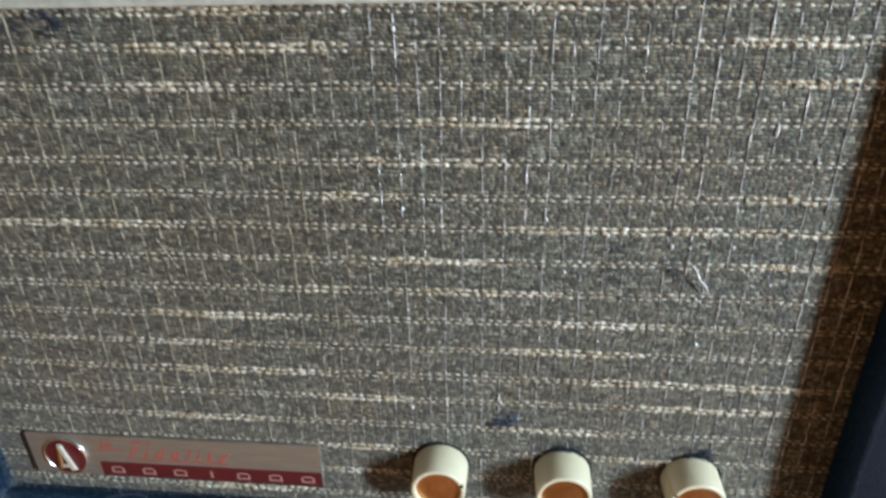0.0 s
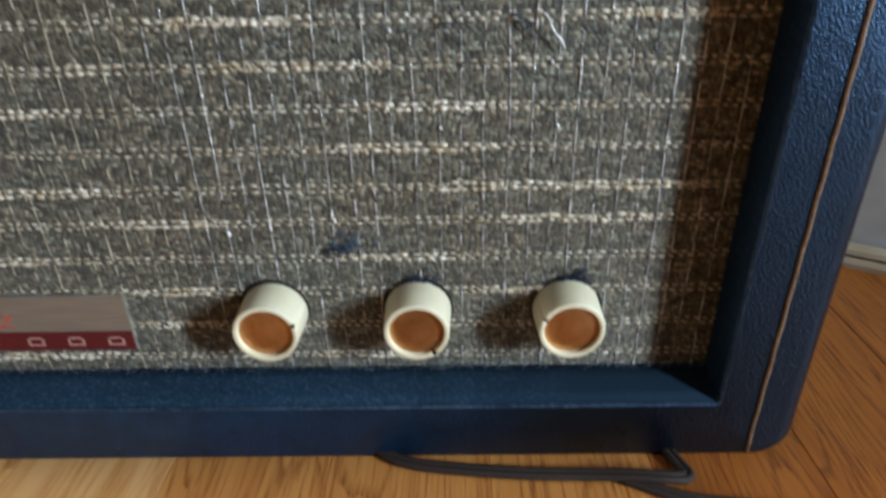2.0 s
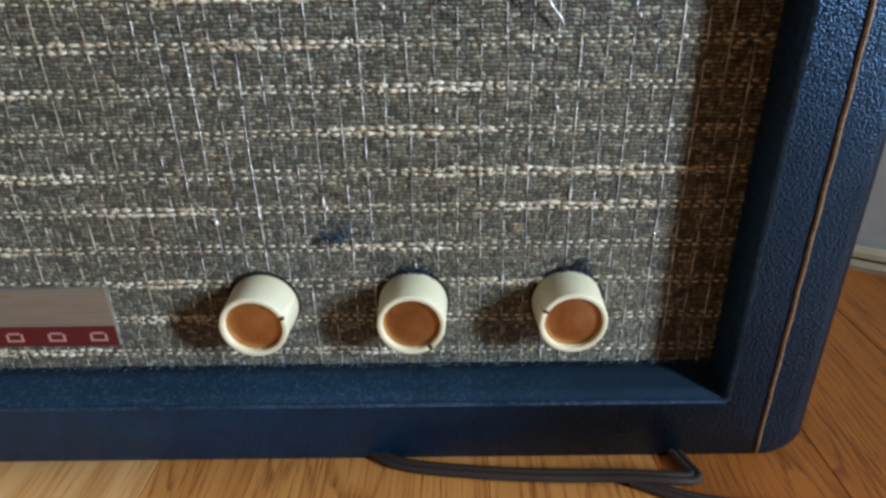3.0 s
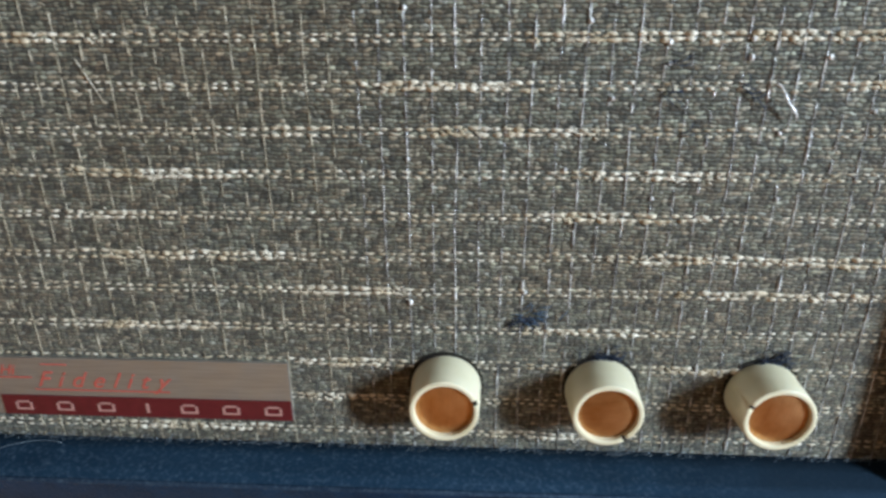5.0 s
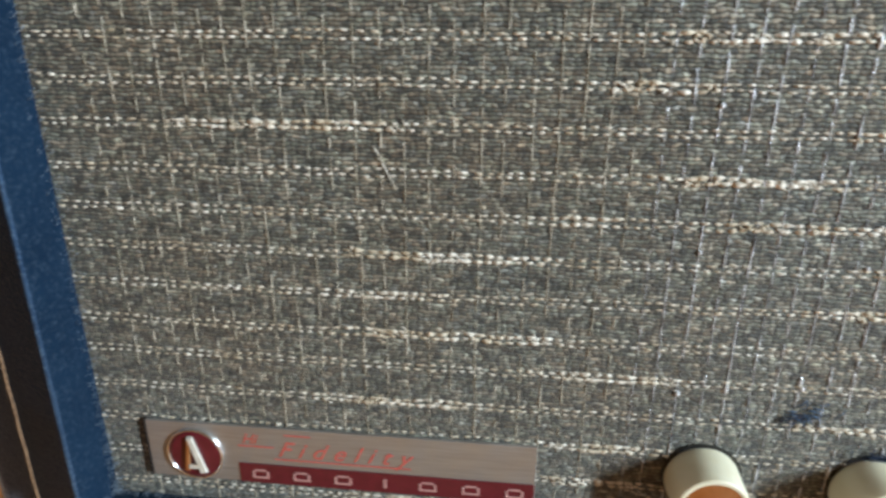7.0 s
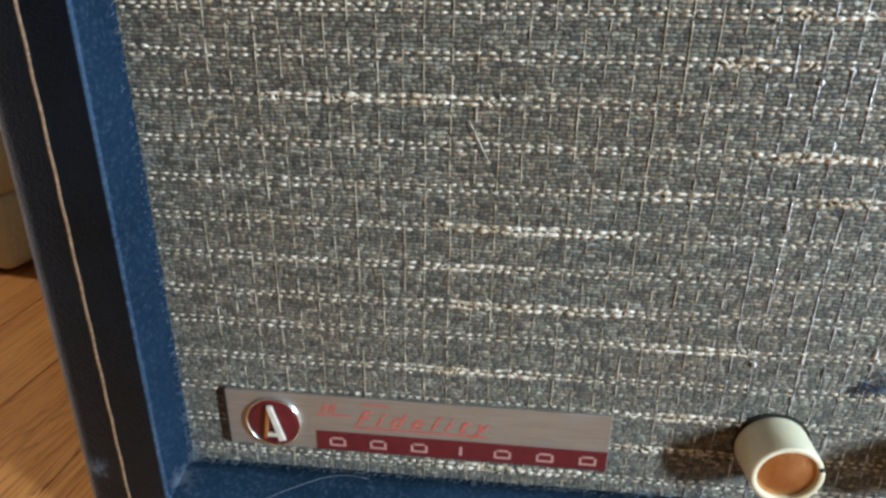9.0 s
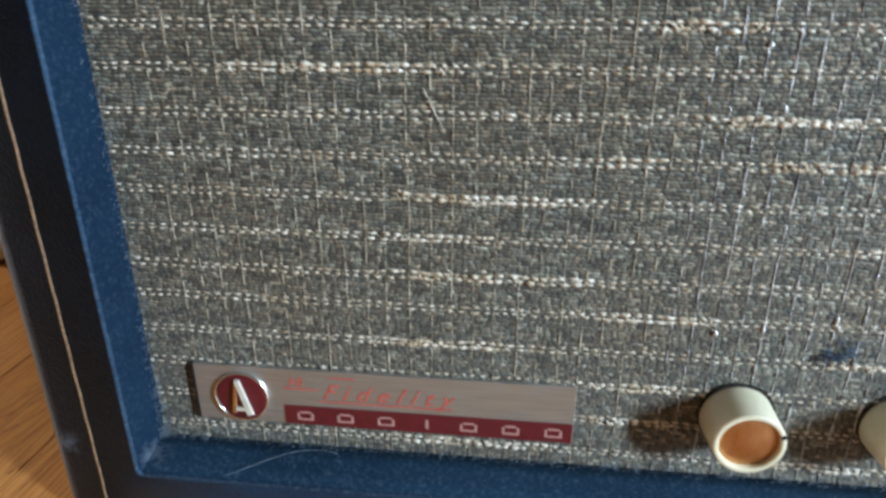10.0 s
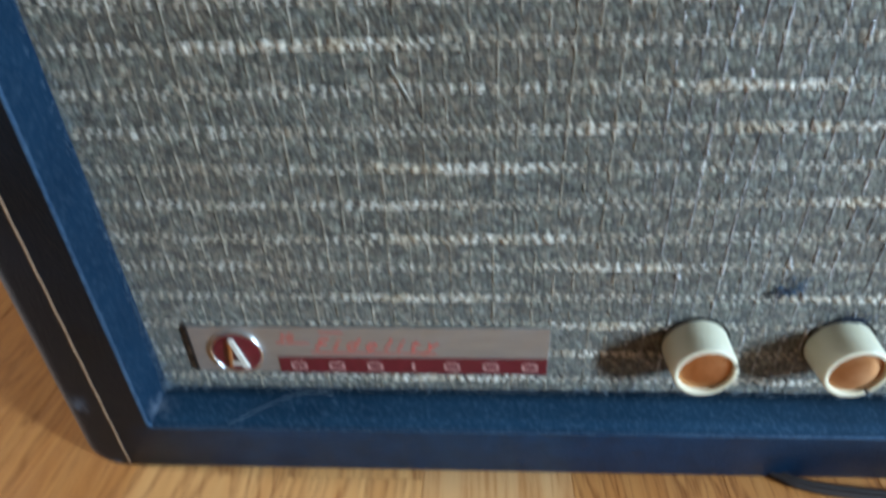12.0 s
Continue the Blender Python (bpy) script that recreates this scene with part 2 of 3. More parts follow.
def oak_material(name, low, high, dark, figure_rings):
    """Honey oak strips: long cathedral figure, open pores, a worn satin varnish."""
    m, n, l, bsdf = mat(name)
    geo = n.new("ShaderNodeNewGeometry").outputs["Position"]
    info = n.new("ShaderNodeObjectInfo")
    rnd = info.outputs["Random"]
    shift = n.new("ShaderNodeCombineXYZ")
    l.new(mth(n, l, "MULTIPLY", rnd, 37.0), shift.inputs[0])
    l.new(mth(n, l, "MULTIPLY", rnd, 91.0), shift.inputs[1])
    add = n.new("ShaderNodeVectorMath")
    add.operation = "ADD"
    l.new(geo, add.inputs[0]), l.new(shift.outputs[0], add.inputs[1])
    p = add.outputs[0]
    slow = noise_tex(n, l, stretch(n, l, p, (15, 1.5, 1)), 1.0, 2.0, 0.4)
    slow = mth(n, l, "ADD", slow, mth(n, l, "MULTIPLY", noise_tex(n, l, stretch(n, l, p, (230, 22, 1)), 1.0, 2.0, 0.5), 0.018))
    rings = mth(n, l, "FRACT", mth(n, l, "MULTIPLY", slow, figure_rings))
    saw = ramp(n, l, rings, [(0.0, (0.0,) * 3), (0.6, (0.05,) * 3), (0.80, (0.75,) * 3), (0.92, (1.0,) * 3), (1.0, (0.0,) * 3)])
    pores = noise_tex(n, l, stretch(n, l, p, (1100, 50, 1)), 1.0, 3.0, 0.7)
    pore = ramp(n, l, pores, [(0.42, (0.0,) * 3), (0.60, (1.0,) * 3)])
    streak = noise_tex(n, l, stretch(n, l, p, (110, 2.0, 1)), 1.0, 4.0, 0.6)
    lines = noise_tex(n, l, stretch(n, l, p, (640, 9.0, 1)), 1.0, 3.0, 0.6)
    line = ramp(n, l, lines, [(0.50, (0.0,) * 3), (0.58, (1.0,) * 3)])
    bands = noise_tex(n, l, stretch(n, l, p, (48, 1.1, 1)), 1.0, 3.0, 0.6)
    line = mth(n, l, "MULTIPLY", line, ramp(n, l, bands, [(0.36, (0.30,) * 3), (0.56, (1.0,) * 3)]))
    base = ramp(n, l, streak, [(0.25, low), (0.75, high)])
    figure = mth(n, l, "MAXIMUM", mth(n, l, "MULTIPLY", saw, mth(n, l, "ADD", 0.30, mth(n, l, "MULTIPLY", pore, 0.72))), mth(n, l, "MULTIPLY", line, mth(n, l, "ADD", 0.15, mth(n, l, "MULTIPLY", pore, 0.85))))
    figure.node.use_clamp = True
    col = blend(n, l, mth(n, l, "MULTIPLY", figure, 0.90), base, dark)
    tone = ramp(n, l, rnd, [(0.0, (0.84, 0.80, 0.74)), (0.5, (0.98, 0.97, 0.95)), (1.0, (1.08, 1.09, 1.1))])
    col = blend(n, l, 1.0, col, tone, "MULTIPLY")
    l.new(col, bsdf.inputs["Base Color"])
    wear = noise_tex(n, l, geo, 60.0, 5.0, 0.6)
    l.new(ramp(n, l, wear, [(0.3, (0.32,) * 3), (0.75, (0.48,) * 3)]), bsdf.inputs["Roughness"])
    bump(n, l, mth(n, l, "SUBTRACT", 1.0, figure), bsdf, 0.16, 0.0006)
    return m


CLOTH = cloth_material()
SLUB = yarn_material("slub_yarn", (0.38, 0.31, 0.21), (0.88, 0.83, 0.72), 0.5, 0.0, 420.0, drift=(70.0, (0.80, 0.73, 0.62)))
TINSEL = yarn_material("tinsel_yarn", (0.56, 0.56, 0.53), (0.92, 0.93, 0.94), 0.22, 0.35, 500.0, 1.0, drift=(190.0, (0.30, 0.30, 0.31)))
BEIGE_TINSEL = yarn_material("beige_tinsel_yarn", (0.36, 0.31, 0.22), (0.66, 0.60, 0.48), 0.4, 0.15, 500.0, 1.0, drift=(170.0, (0.5, 0.48, 0.42)))
SILVER = yarn_material("silver_lurex", (0.80, 0.82, 0.86), (0.95, 0.96, 0.97), 0.2, 0.3, 500.0, 0.3)
LINT = yarn_material("blue_grey_lint", (0.16, 0.22, 0.28), (0.30, 0.36, 0.42), 0.9)
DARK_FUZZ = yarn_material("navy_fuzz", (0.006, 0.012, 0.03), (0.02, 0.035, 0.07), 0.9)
BLUE_FUZZ = yarn_material("blue_fuzz", (0.02, 0.05, 0.10), (0.06, 0.12, 0.20), 0.9)
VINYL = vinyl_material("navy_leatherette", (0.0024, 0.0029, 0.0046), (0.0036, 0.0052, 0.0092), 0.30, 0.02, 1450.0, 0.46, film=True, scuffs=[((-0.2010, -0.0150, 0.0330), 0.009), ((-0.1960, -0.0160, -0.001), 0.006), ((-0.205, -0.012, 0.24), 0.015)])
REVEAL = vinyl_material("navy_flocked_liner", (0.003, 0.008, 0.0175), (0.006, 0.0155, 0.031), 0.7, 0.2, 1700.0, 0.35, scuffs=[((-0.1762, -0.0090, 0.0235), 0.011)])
LEDGE = vinyl_material("dusty_flocked_ledge", (0.0068, 0.0182, 0.034), (0.0130, 0.0325, 0.058), 0.8, 0.36, 1500.0, 0.35, scuffs=[((-0.1740, -0.0080, 0.0235), 0.010)], right_shade=True)
WORN = vinyl_material("rubbed_leatherette_edge", (0.006, 0.010, 0.022), (0.035, 0.055, 0.085), 0.55, 0.4, 900.0, 0.4)
PIPING = yarn_material("tan_piping", (0.10, 0.055, 0.03), (0.27, 0.165, 0.09), 0.5)
IVORY = plastic_material()
COPPER = copper_material()
ALU = metal_material("brushed_aluminium", (0.29, 0.275, 0.25), (0.40, 0.38, 0.35), 0.46, 0.65)
CHROME = metal_material("polished_chrome", (0.8, 0.8, 0.8), (0.92, 0.92, 0.92), 0.14)
WHITE = paint_material("cream_white_enamel", (0.56, 0.52, 0.43), (0.70, 0.67, 0.58), 0.25)
MAROON = paint_material("maroon_enamel", (0.085, 0.006, 0.013), (0.125, 0.010, 0.020), 0.3)
RED = paint_material("faded_red_ink", (0.48, 0.060, 0.045), (0.50, 0.15, 0.12), 0.5, 900.0)
PALE = paint_material("pale_pink_ink", (0.40, 0.20, 0.18), (0.52, 0.30, 0.27), 0.45, 900.0)
BLACK = paint_material("black_slot", (0.008, 0.007, 0.006), (0.015, 0.012, 0.01), 0.6)
CORD = paint_material("brown_rubber", (0.010, 0.005, 0.003), (0.022, 0.010, 0.006), 0.75, 500.0)
AMBER_OAK = oak_material("amber_oak", (0.42, 0.160, 0.037), (0.57, 0.268, 0.076), (0.18, 0.049, 0.009), 46.0)
HONEY_OAK = oak_material("honey_oak", (0.55, 0.250, 0.072), (0.73, 0.410, 0.150), (0.23, 0.070, 0.015), 32.0)
PALE_OAK = oak_material("pale_oak", (0.70, 0.375, 0.142), (0.83, 0.515, 0.238), (0.50, 0.215, 0.060), 24.0)
# amber oak darkened in colour for the shaded floor towards the right
SHADED_OAK = oak_material("shaded_amber_oak", (0.26, 0.074, 0.009), (0.38, 0.124, 0.019), (0.085, 0.019, 0.003), 46.0)
UNDER = paint_material("subfloor", (0.03, 0.015, 0.007), (0.05, 0.025, 0.012), 0.8)
WALL = paint_material("pale_grey_wall_paint", (0.36, 0.355, 0.34), (0.43, 0.425, 0.41), 0.6, 40.0)
TRIM = paint_material("pale_worn_trim", (0.40, 0.40, 0.34), (0.60, 0.60, 0.53), 0.5, 200.0)
SKIRT = paint_material("grey_white_gloss_paint", (0.35, 0.345, 0.33), (0.42, 0.415, 0.40), 0.35, 60.0)
SHOE = paint_material("cream_gloss_paint", (0.34, 0.27, 0.18), (0.42, 0.34, 0.24), 0.35, 60.0)
PANEL = paint_material("tan_wall_paint", (0.10, 0.072, 0.046), (0.14, 0.10, 0.066), 0.7, 20.0)
CEIL = paint_material("beige_ceiling_paint", (0.20, 0.18, 0.155), (0.25, 0.225, 0.195), 0.8, 30.0)


def upholstery_material():
    m, n, l, bsdf = mat("cream_boucle")
    co = obj_coords(n)
    lump = nd(n, "TexVoronoi", Scale=170.0)
    l.new(co, lump.inputs["Vector"])
    fine = noise_tex(n, l, co, 500.0, 5.0, 0.7)
    h = mth(n, l, "ADD", mth(n, l, "MULTIPLY", lump.outputs["Distance"], 0.7), fine)
    l.new(ramp(n, l, fine, [(0.3, (0.70, 0.64, 0.38)), (0.7, (0.87, 0.82, 0.54))]), bsdf.inputs["Base Color"])
    bsdf.inputs["Roughness"].default_value = 0.9
    bump(n, l, h, bsdf, 0.7, 0.004)
    return m


BOUCLE = upholstery_material()


# ---- mesh helpers ----
def mesh_ob(name, verts, faces, material, parent=None, label="", smooth=True):
    me = bpy.data.meshes.new(name)
    me.from_pydata([tuple(v) for v in verts], [], faces)
    bm = bmesh.new()
    bm.from_mesh(me)
    bmesh.ops.recalc_face_normals(bm, faces=bm.faces)
    bm.to_mesh(me)
    bm.free()
    if smooth:
        me.shade_smooth()
    me.materials.append(material)
    ob = new(name, me)
    ob.parent = parent
    return tagged(ob, label)


def part(name, bm, material, parent=None, label="", smooth=False):
    me = bpy.data.meshes.new(name)
    bmesh.ops.recalc_face_normals(bm, faces=bm.faces)
    bm.to_mesh(me)
    bm.free()
    if smooth:
        me.shade_smooth()
    me.materials.append(material)
    ob = new(name, me)
    ob.parent = parent
    return tagged(ob, label)


def box(bm, x0, x1, y0, y1, z0, z1, bevel=0.0, seg=2):
    made = bmesh.ops.create_cube(bm, size=1.0)["verts"]
    for v in made:
        v.co = Vector(((x0 + x1) / 2 + v.co.x * (x1 - x0), (y0 + y1) / 2 + v.co.y * (y1 - y0), (z0 + z1) / 2 + v.co.z * (z1 - z0)))
    if bevel:
        edges = list({e for v in made for e in v.link_edges})
        bmesh.ops.bevel(bm, geom=edges, offset=bevel, segments=seg, profile=0.5, affect="EDGES")
    return bm


def loft(loops, closed=True, cap0=False, cap1=False):
    """Vertices and faces of a skin over loops of equal length."""
    n = len(loops[0])
    verts = [p for loop in loops for p in loop]
    faces = []
    for a in range(len(loops) - 1):
        for i in range(n if closed else n - 1):
            j = (i + 1) % n
            faces.append((a * n + i, a * n + j, (a + 1) * n + j, (a + 1) * n + i))
    if cap0:
        faces.append(tuple(range(n)))
    if cap1:
        faces.append(tuple(range((len(loops) - 1) * n, len(loops) * n)))
    return verts, faces


def tube(points, radii, sides, squash=1.0):
    """A tube along points; squash flattens it across z."""
    loops = []
    for i, p in enumerate(points):
        a, b = points[max(i - 1, 0)], points[min(i + 1, len(points) - 1)]
        t = (Vector(b) - Vector(a)).normalized()
        side = t.cross(Vector((0, 1, 0)) if abs(t.y) < 0.8 else Vector((0, 0, 1))).normalized()
        up = side.cross(t)
        r = radii[i] if hasattr(radii, "__len__") else radii
        loops.append([Vector(p) + side * (r * math.cos(k * math.tau / sides)) + up * (r * squash * math.sin(k * math.tau / sides)) for k in range(sides)])
    return loft(loops, True, True, True)


def lathe(profile, n, y_sign=-1):
    """A turned solid about the y axis from (radius, out) pairs."""
    loops = [[(r * math.cos(k * math.tau / n), y_sign * o, r * math.sin(k * math.tau / n)) for k in range(n)] for r, o in profile]
    return loops


def rounded(x0, x1, z0, z1, r, y, n=7):
    pts = []
    for cx, cz, a0 in ((x1 - r, z1 - r, 0), (x0 + r, z1 - r, 90), (x0 + r, z0 + r, 180), (x1 - r, z0 + r, 270)):
        for k in range(n):
            a = radians(a0 + 90 * k / (n - 1))
            pts.append((cx + r * math.cos(a), y, cz + r * math.sin(a)))
    return pts


# ---- the room ----
def wall_between(name, a, b, z0, z1, thick, material, label):
    """A straight wall from a to b in room axes; its thickness lies outside."""
    p, q = room(*a, 0), room(*b, 0)
    t = (q - p).normalized()
    out = Vector((t.y, -t.x, 0)) * thick
    bm = bmesh.new()
    vs = [bm.verts.new(c + Vector((0, 0, z))) for z in (z0, z1) for c in (p, q, q + out, p + out)]
    for f in ((0, 1, 2, 3), (4, 5, 6, 7), (0, 1, 5, 4), (1, 2, 6, 5), (2, 3, 7, 6), (3, 0, 4, 7)):
        bm.faces.new([vs[i] for i in f])
    return tagged(part(name, bm, material), label, "wall", kind="structure")


H = 2.4
wall_between("wall_behind", (WIN_U + 0.12, 0), (0, 0), 0, H, 0.12, WALL, "pale grey painted wall with a white skirting")
wall_between("wall_return", (0, -0.12), (0, -1.2), 0, H, 0.12, PANEL, "dark tan painted wall beside the alcove")
wall_between("wall_alcove", (0.0, -1.2), (-2.2, -1.2), 0, H, 0.12, PANEL, "dark tan painted wall of the alcove")
wall_between("wall_west", (-2.2, -1.2), (-2.2, WEST_V0), 0, H, 0.12, PANEL, "dark tan painted side wall")
wall_between("wall_west_end", (-2.2, WEST_V1), (-2.2, 4.0), 0, H, 0.12, PANEL, "dark tan painted side wall past the window")
wall_between("wall_west_below", (-2.2, WEST_V0), (-2.2, WEST_V1), 0, WEST_Z0, 0.12, PANEL, "dark tan painted wall under the side window")
wall_between("wall_west_above", (-2.2, WEST_V0), (-2.2, WEST_V1), WEST_Z1, H, 0.12, PANEL, "dark tan painted wall over the side window")
wall_between("wall_south", (-2.2, 4.0), (WIN_U, 4.0), 0, H, 0.12, PANEL, "dark tan painted wall opposite the cabinet")
wall_between("wall_east", (WIN_U, 4.0), (WIN_U, WIN_V1), 0, H, 0.12, PANEL, "dark tan painted window wall")
wall_between("wall_east_corner", (WIN_U, WIN_V0), (WIN_U, 0.0), 0, H, 0.12, PANEL, "dark tan painted window wall by the corner")
wall_between("wall_east_below", (WIN_U, WIN_V1), (WIN_U, WIN_V0), 0, WIN_Z0, 0.12, PANEL, "dark tan painted wall under the window")
wall_between("wall_east_above", (WIN_U, WIN_V1), (WIN_U, WIN_V0), WIN_Z1, H, 0.12, PANEL, "dark tan painted wall over the window")


bm = bmesh.new()
c = [room(u, v, H + 0.004) for u, v in ((-2.32, -1.32), (WIN_U + 0.12, -1.32), (WIN_U + 0.12, 4.12), (-2.32, 4.12))]
vs = [bm.verts.new(p + Vector((0, 0, z))) for z in (0, 0.1) for p in c]
for f in ((0, 1, 2, 3), (4, 5, 6, 7), (0, 1, 5, 4), (1, 2, 6, 5), (2, 3, 7, 6), (3, 0, 4, 7)):
    bm.faces.new([vs[i] for i in f])
tagged(part("ceiling", bm, CEIL), "dark beige painted flat ceiling", "ceiling", kind="structure")


def moulding(name, profile, a, b, material, label):
    """A strip of trim along a wall; the profile is (out from the wall, up)."""
    loops = []
    for u in (a, b):
        loops.append([room(u, o, z) for o, z in profile])
    v, f = loft(loops, True, True, True)
    return tagged(mesh_ob(name, v, f, material, smooth=False), label, "trim", kind="structure")


moulding("baseboard", [(0.002, 0), (0.016, 0), (0.016, 0.118), (0.013, 0.128), (0.002, 0.132)], 0.0, WIN_U - 0.01, SKIRT, "grey-white painted wooden baseboard along the wall")
q = [(0.018, 0.0), (0.0250, 0.0), (0.0256, 0.0030), (0.0248, 0.0052), (0.0222, 0.0060), (0.0222, 0.0068), (0.0246, 0.0078), (0.0240, 0.0105), (0.018, 0.0120)]
moulding("shoe_trim", q, 0.0, WIN_U - 0.01, SHOE, "cream double-beaded trim between baseboard and floor")


# ---- the record player ----
X0, X1, ZT = -0.2076, 0.2058, 0.280
player = new("record_player")
tagged(player, "navy leatherette portable record player with woven grille on oak floor", "record player")
FRONT = -0.0164
IN = (-0.1770, 0.1762, 0.0212, 0.2540)
CL = (-0.1748, 0.1764, 0.0258, 0.2520)


def outer(inset, y, r=0.010):
    return rounded(X0 + inset, X1 - inset, FLOOR_Z + inset * 0.12, ZT - inset, r, y, 7)


v, f = loft([outer(0.004, 0.190), outer(0.0, 0.184), outer(0.0, -0.0100)], True, True, False)
mesh_ob("body", v, f, VINYL, player)
v, f = loft([outer(0.0, -0.0100), outer(0.0004, -0.0128), outer(0.0018, -0.0150), outer(0.0042, -0.0162), outer(0.0062, FRONT), rounded(IN[0] - 0.0009, IN[1] + 0.0009, IN[2] - 0.0009, IN[3] + 0.0009, 0.002, FRONT)])
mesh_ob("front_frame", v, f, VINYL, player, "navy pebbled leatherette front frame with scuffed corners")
v, f = loft([rounded(IN[0] - d, IN[1] + d, IN[2] - d, IN[3] + d, 0.002, FRONT + y) for d, y in ((0.0009, 0.0), (0.0005, 0.0001), (0.0002, 0.0004), (0.0, 0.0010))])
mesh_ob("worn_edge", v, f, WORN, player, "rubbed paler edge of the leatherette frame")
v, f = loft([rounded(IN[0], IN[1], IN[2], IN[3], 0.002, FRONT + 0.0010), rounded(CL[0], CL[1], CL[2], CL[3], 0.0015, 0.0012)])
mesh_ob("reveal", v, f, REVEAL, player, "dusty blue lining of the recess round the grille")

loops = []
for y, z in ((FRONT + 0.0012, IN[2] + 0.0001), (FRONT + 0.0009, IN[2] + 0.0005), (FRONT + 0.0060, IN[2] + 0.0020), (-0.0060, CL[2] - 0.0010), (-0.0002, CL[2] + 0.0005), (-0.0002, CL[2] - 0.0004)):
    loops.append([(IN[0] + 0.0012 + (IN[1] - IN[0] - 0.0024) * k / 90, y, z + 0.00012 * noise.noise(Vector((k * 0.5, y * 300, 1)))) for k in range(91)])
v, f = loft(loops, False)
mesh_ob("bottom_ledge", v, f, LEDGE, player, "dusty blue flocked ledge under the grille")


def piping(x, r):
    pts = [(x, FRONT - 0.0002, -0.0008 + 0.2735 * k / 60) for k in range(61)]
    pts = [(p[0] + 0.00012 * math.sin(k * 1.7), p[1], p[2]) for k, p in enumerate(pts)]
    v, f = tube(pts, r, 8)
    return mesh_ob("piping", v, f, PIPING, player, "thin tan piping down the front frame")


piping(-0.2155 + SHIFT, 0.00046)
piping(0.1656 + SHIFT, 0.00060)

# grille cloth: a slightly slack sheet
nx, nz = 72, 48
vs, fs = [], []
for i in range(nx + 1):
    for k in range(nz + 1):
        x, z = CL[0] - 0.003 + (CL[1] - CL[0] + 0.006) * i / nx, CL[2] - 0.003 + (CL[3] - CL[2] + 0.006) * k / nz
        vs.append((x, 0.0006 * noise.noise(Vector((x * 9, 0.3, z * 9))), z))
for i in range(nx):
    for k in range(nz):
        a = i * (nz + 1) + k
        fs.append((a, a + 1, a + nz + 2, a + nz + 1))
cloth = mesh_ob("grille_cloth", vs, fs, CLOTH, player, "grey-brown woven grille cloth with cream slub stripes and frayed spots")


def cloth_y(x, z):
    return 0.0006 * noise.noise(Vector((x * 9, 0.3, z * 9)))


# stripes of thick slub yarn: height, then the stretches where the yarn swells
STRIPES = {
    0.2300: [(-0.073, -0.019), (0.048, 0.08)],
    0.2190: [(-0.076, -0.003), (0.11, 0.154)],
    0.2070: [(-0.079, -0.041), (0.128, 0.154)],
    0.1954: [(0.018, 0.066)],
    0.1824: [(-0.003, 0.049)],
    0.1703: [(-0.02, 0.012), (0.118, 0.156)],
    0.1586: [(-0.135, -0.069), (0.047, 0.16)],
    0.1458: [(0.0, 0.048), (0.123, 0.17)],
    0.1336: [(-0.032, -0.003), (0.014, 0.067)],
    0.1214: [(-0.086, -0.026), (0.06, 0.104)],
    0.1088: [(-0.092, -0.058), (0.047, 0.101)],
    0.0959: [(-0.092, -0.023), (0.072, 0.165)],
    0.0846: [(-0.029, 0.015), (0.094, 0.153)],
    0.0715: [(-0.101, -0.041), (0.048, 0.092)],
    0.0587: [(-0.025, 0.015), (0.092, 0.119)],
    0.0452: [(-0.024, 0.006)],
    0.0322: [(-0.093, -0.033), (0.038, 0.08)],
}


def slub_thread(z, swells, seed):
    pts, rad = [], []
    n = int((CL[1] - CL[0]) / 0.00062)
    for i in range(n + 1):
        x = CL[0] + (CL[1] - CL[0]) * i / n
        fat = 0.0
        for a, b in swells:
            edge = min(x - a, b - x) / 0.012
            fat = max(fat, min(1.0, max(0.0, edge + 0.4)))
        lump = noise.noise(Vector((x * 330, seed * 3.1, 0.0))) * 0.5 + 0.5
        wave = (0.95 - 0.30 * fat) * math.sin(x * math.tau / 0.0034 + seed * 2.1 + 5.0 * noise.noise(Vector((x * 75, seed, 8)))) + (0.7 + 0.5 * fat) * noise.noise(Vector((x * 260, seed * 1.9, 2))) + 0.3 * fat
        wave = max(-1.0, min(1.0, wave))
        nub = noise.noise(Vector((x * 210, seed * 4.3, 6)))
        bead = 0.5 + 0.5 * wave
        r = 0.00017 + 0.00010 * lump + bead * (0.00013 + 0.0006 * max(0.0, nub - 0.25) + fat * (0.00012 + 0.0011 * lump * lump * lump))
        y = cloth_y(x, z) + 0.00018 - 0.00045 * wave
        dz = 0.0008 * noise.noise(Vector((x * 90, seed * 1.7, 5))) + 0.0006 * noise.noise(Vector((x * 7, z * 30, 9)))
        pts.append((x, y, z + dz))
        rad.append(r)
    v, f = tube(pts, rad, 6, 0.75)
    return mesh_ob("slub_thread", v, f, SLUB, cloth)


seed = 1.0
for z, swells in STRIPES.items():
    slub_thread(z + 0.00085, swells, seed)
    slub_thread(z - 0.00085, [(a + 0.006, b - 0.004) for a, b in swells], seed + 0.5)
    seed += 1.0


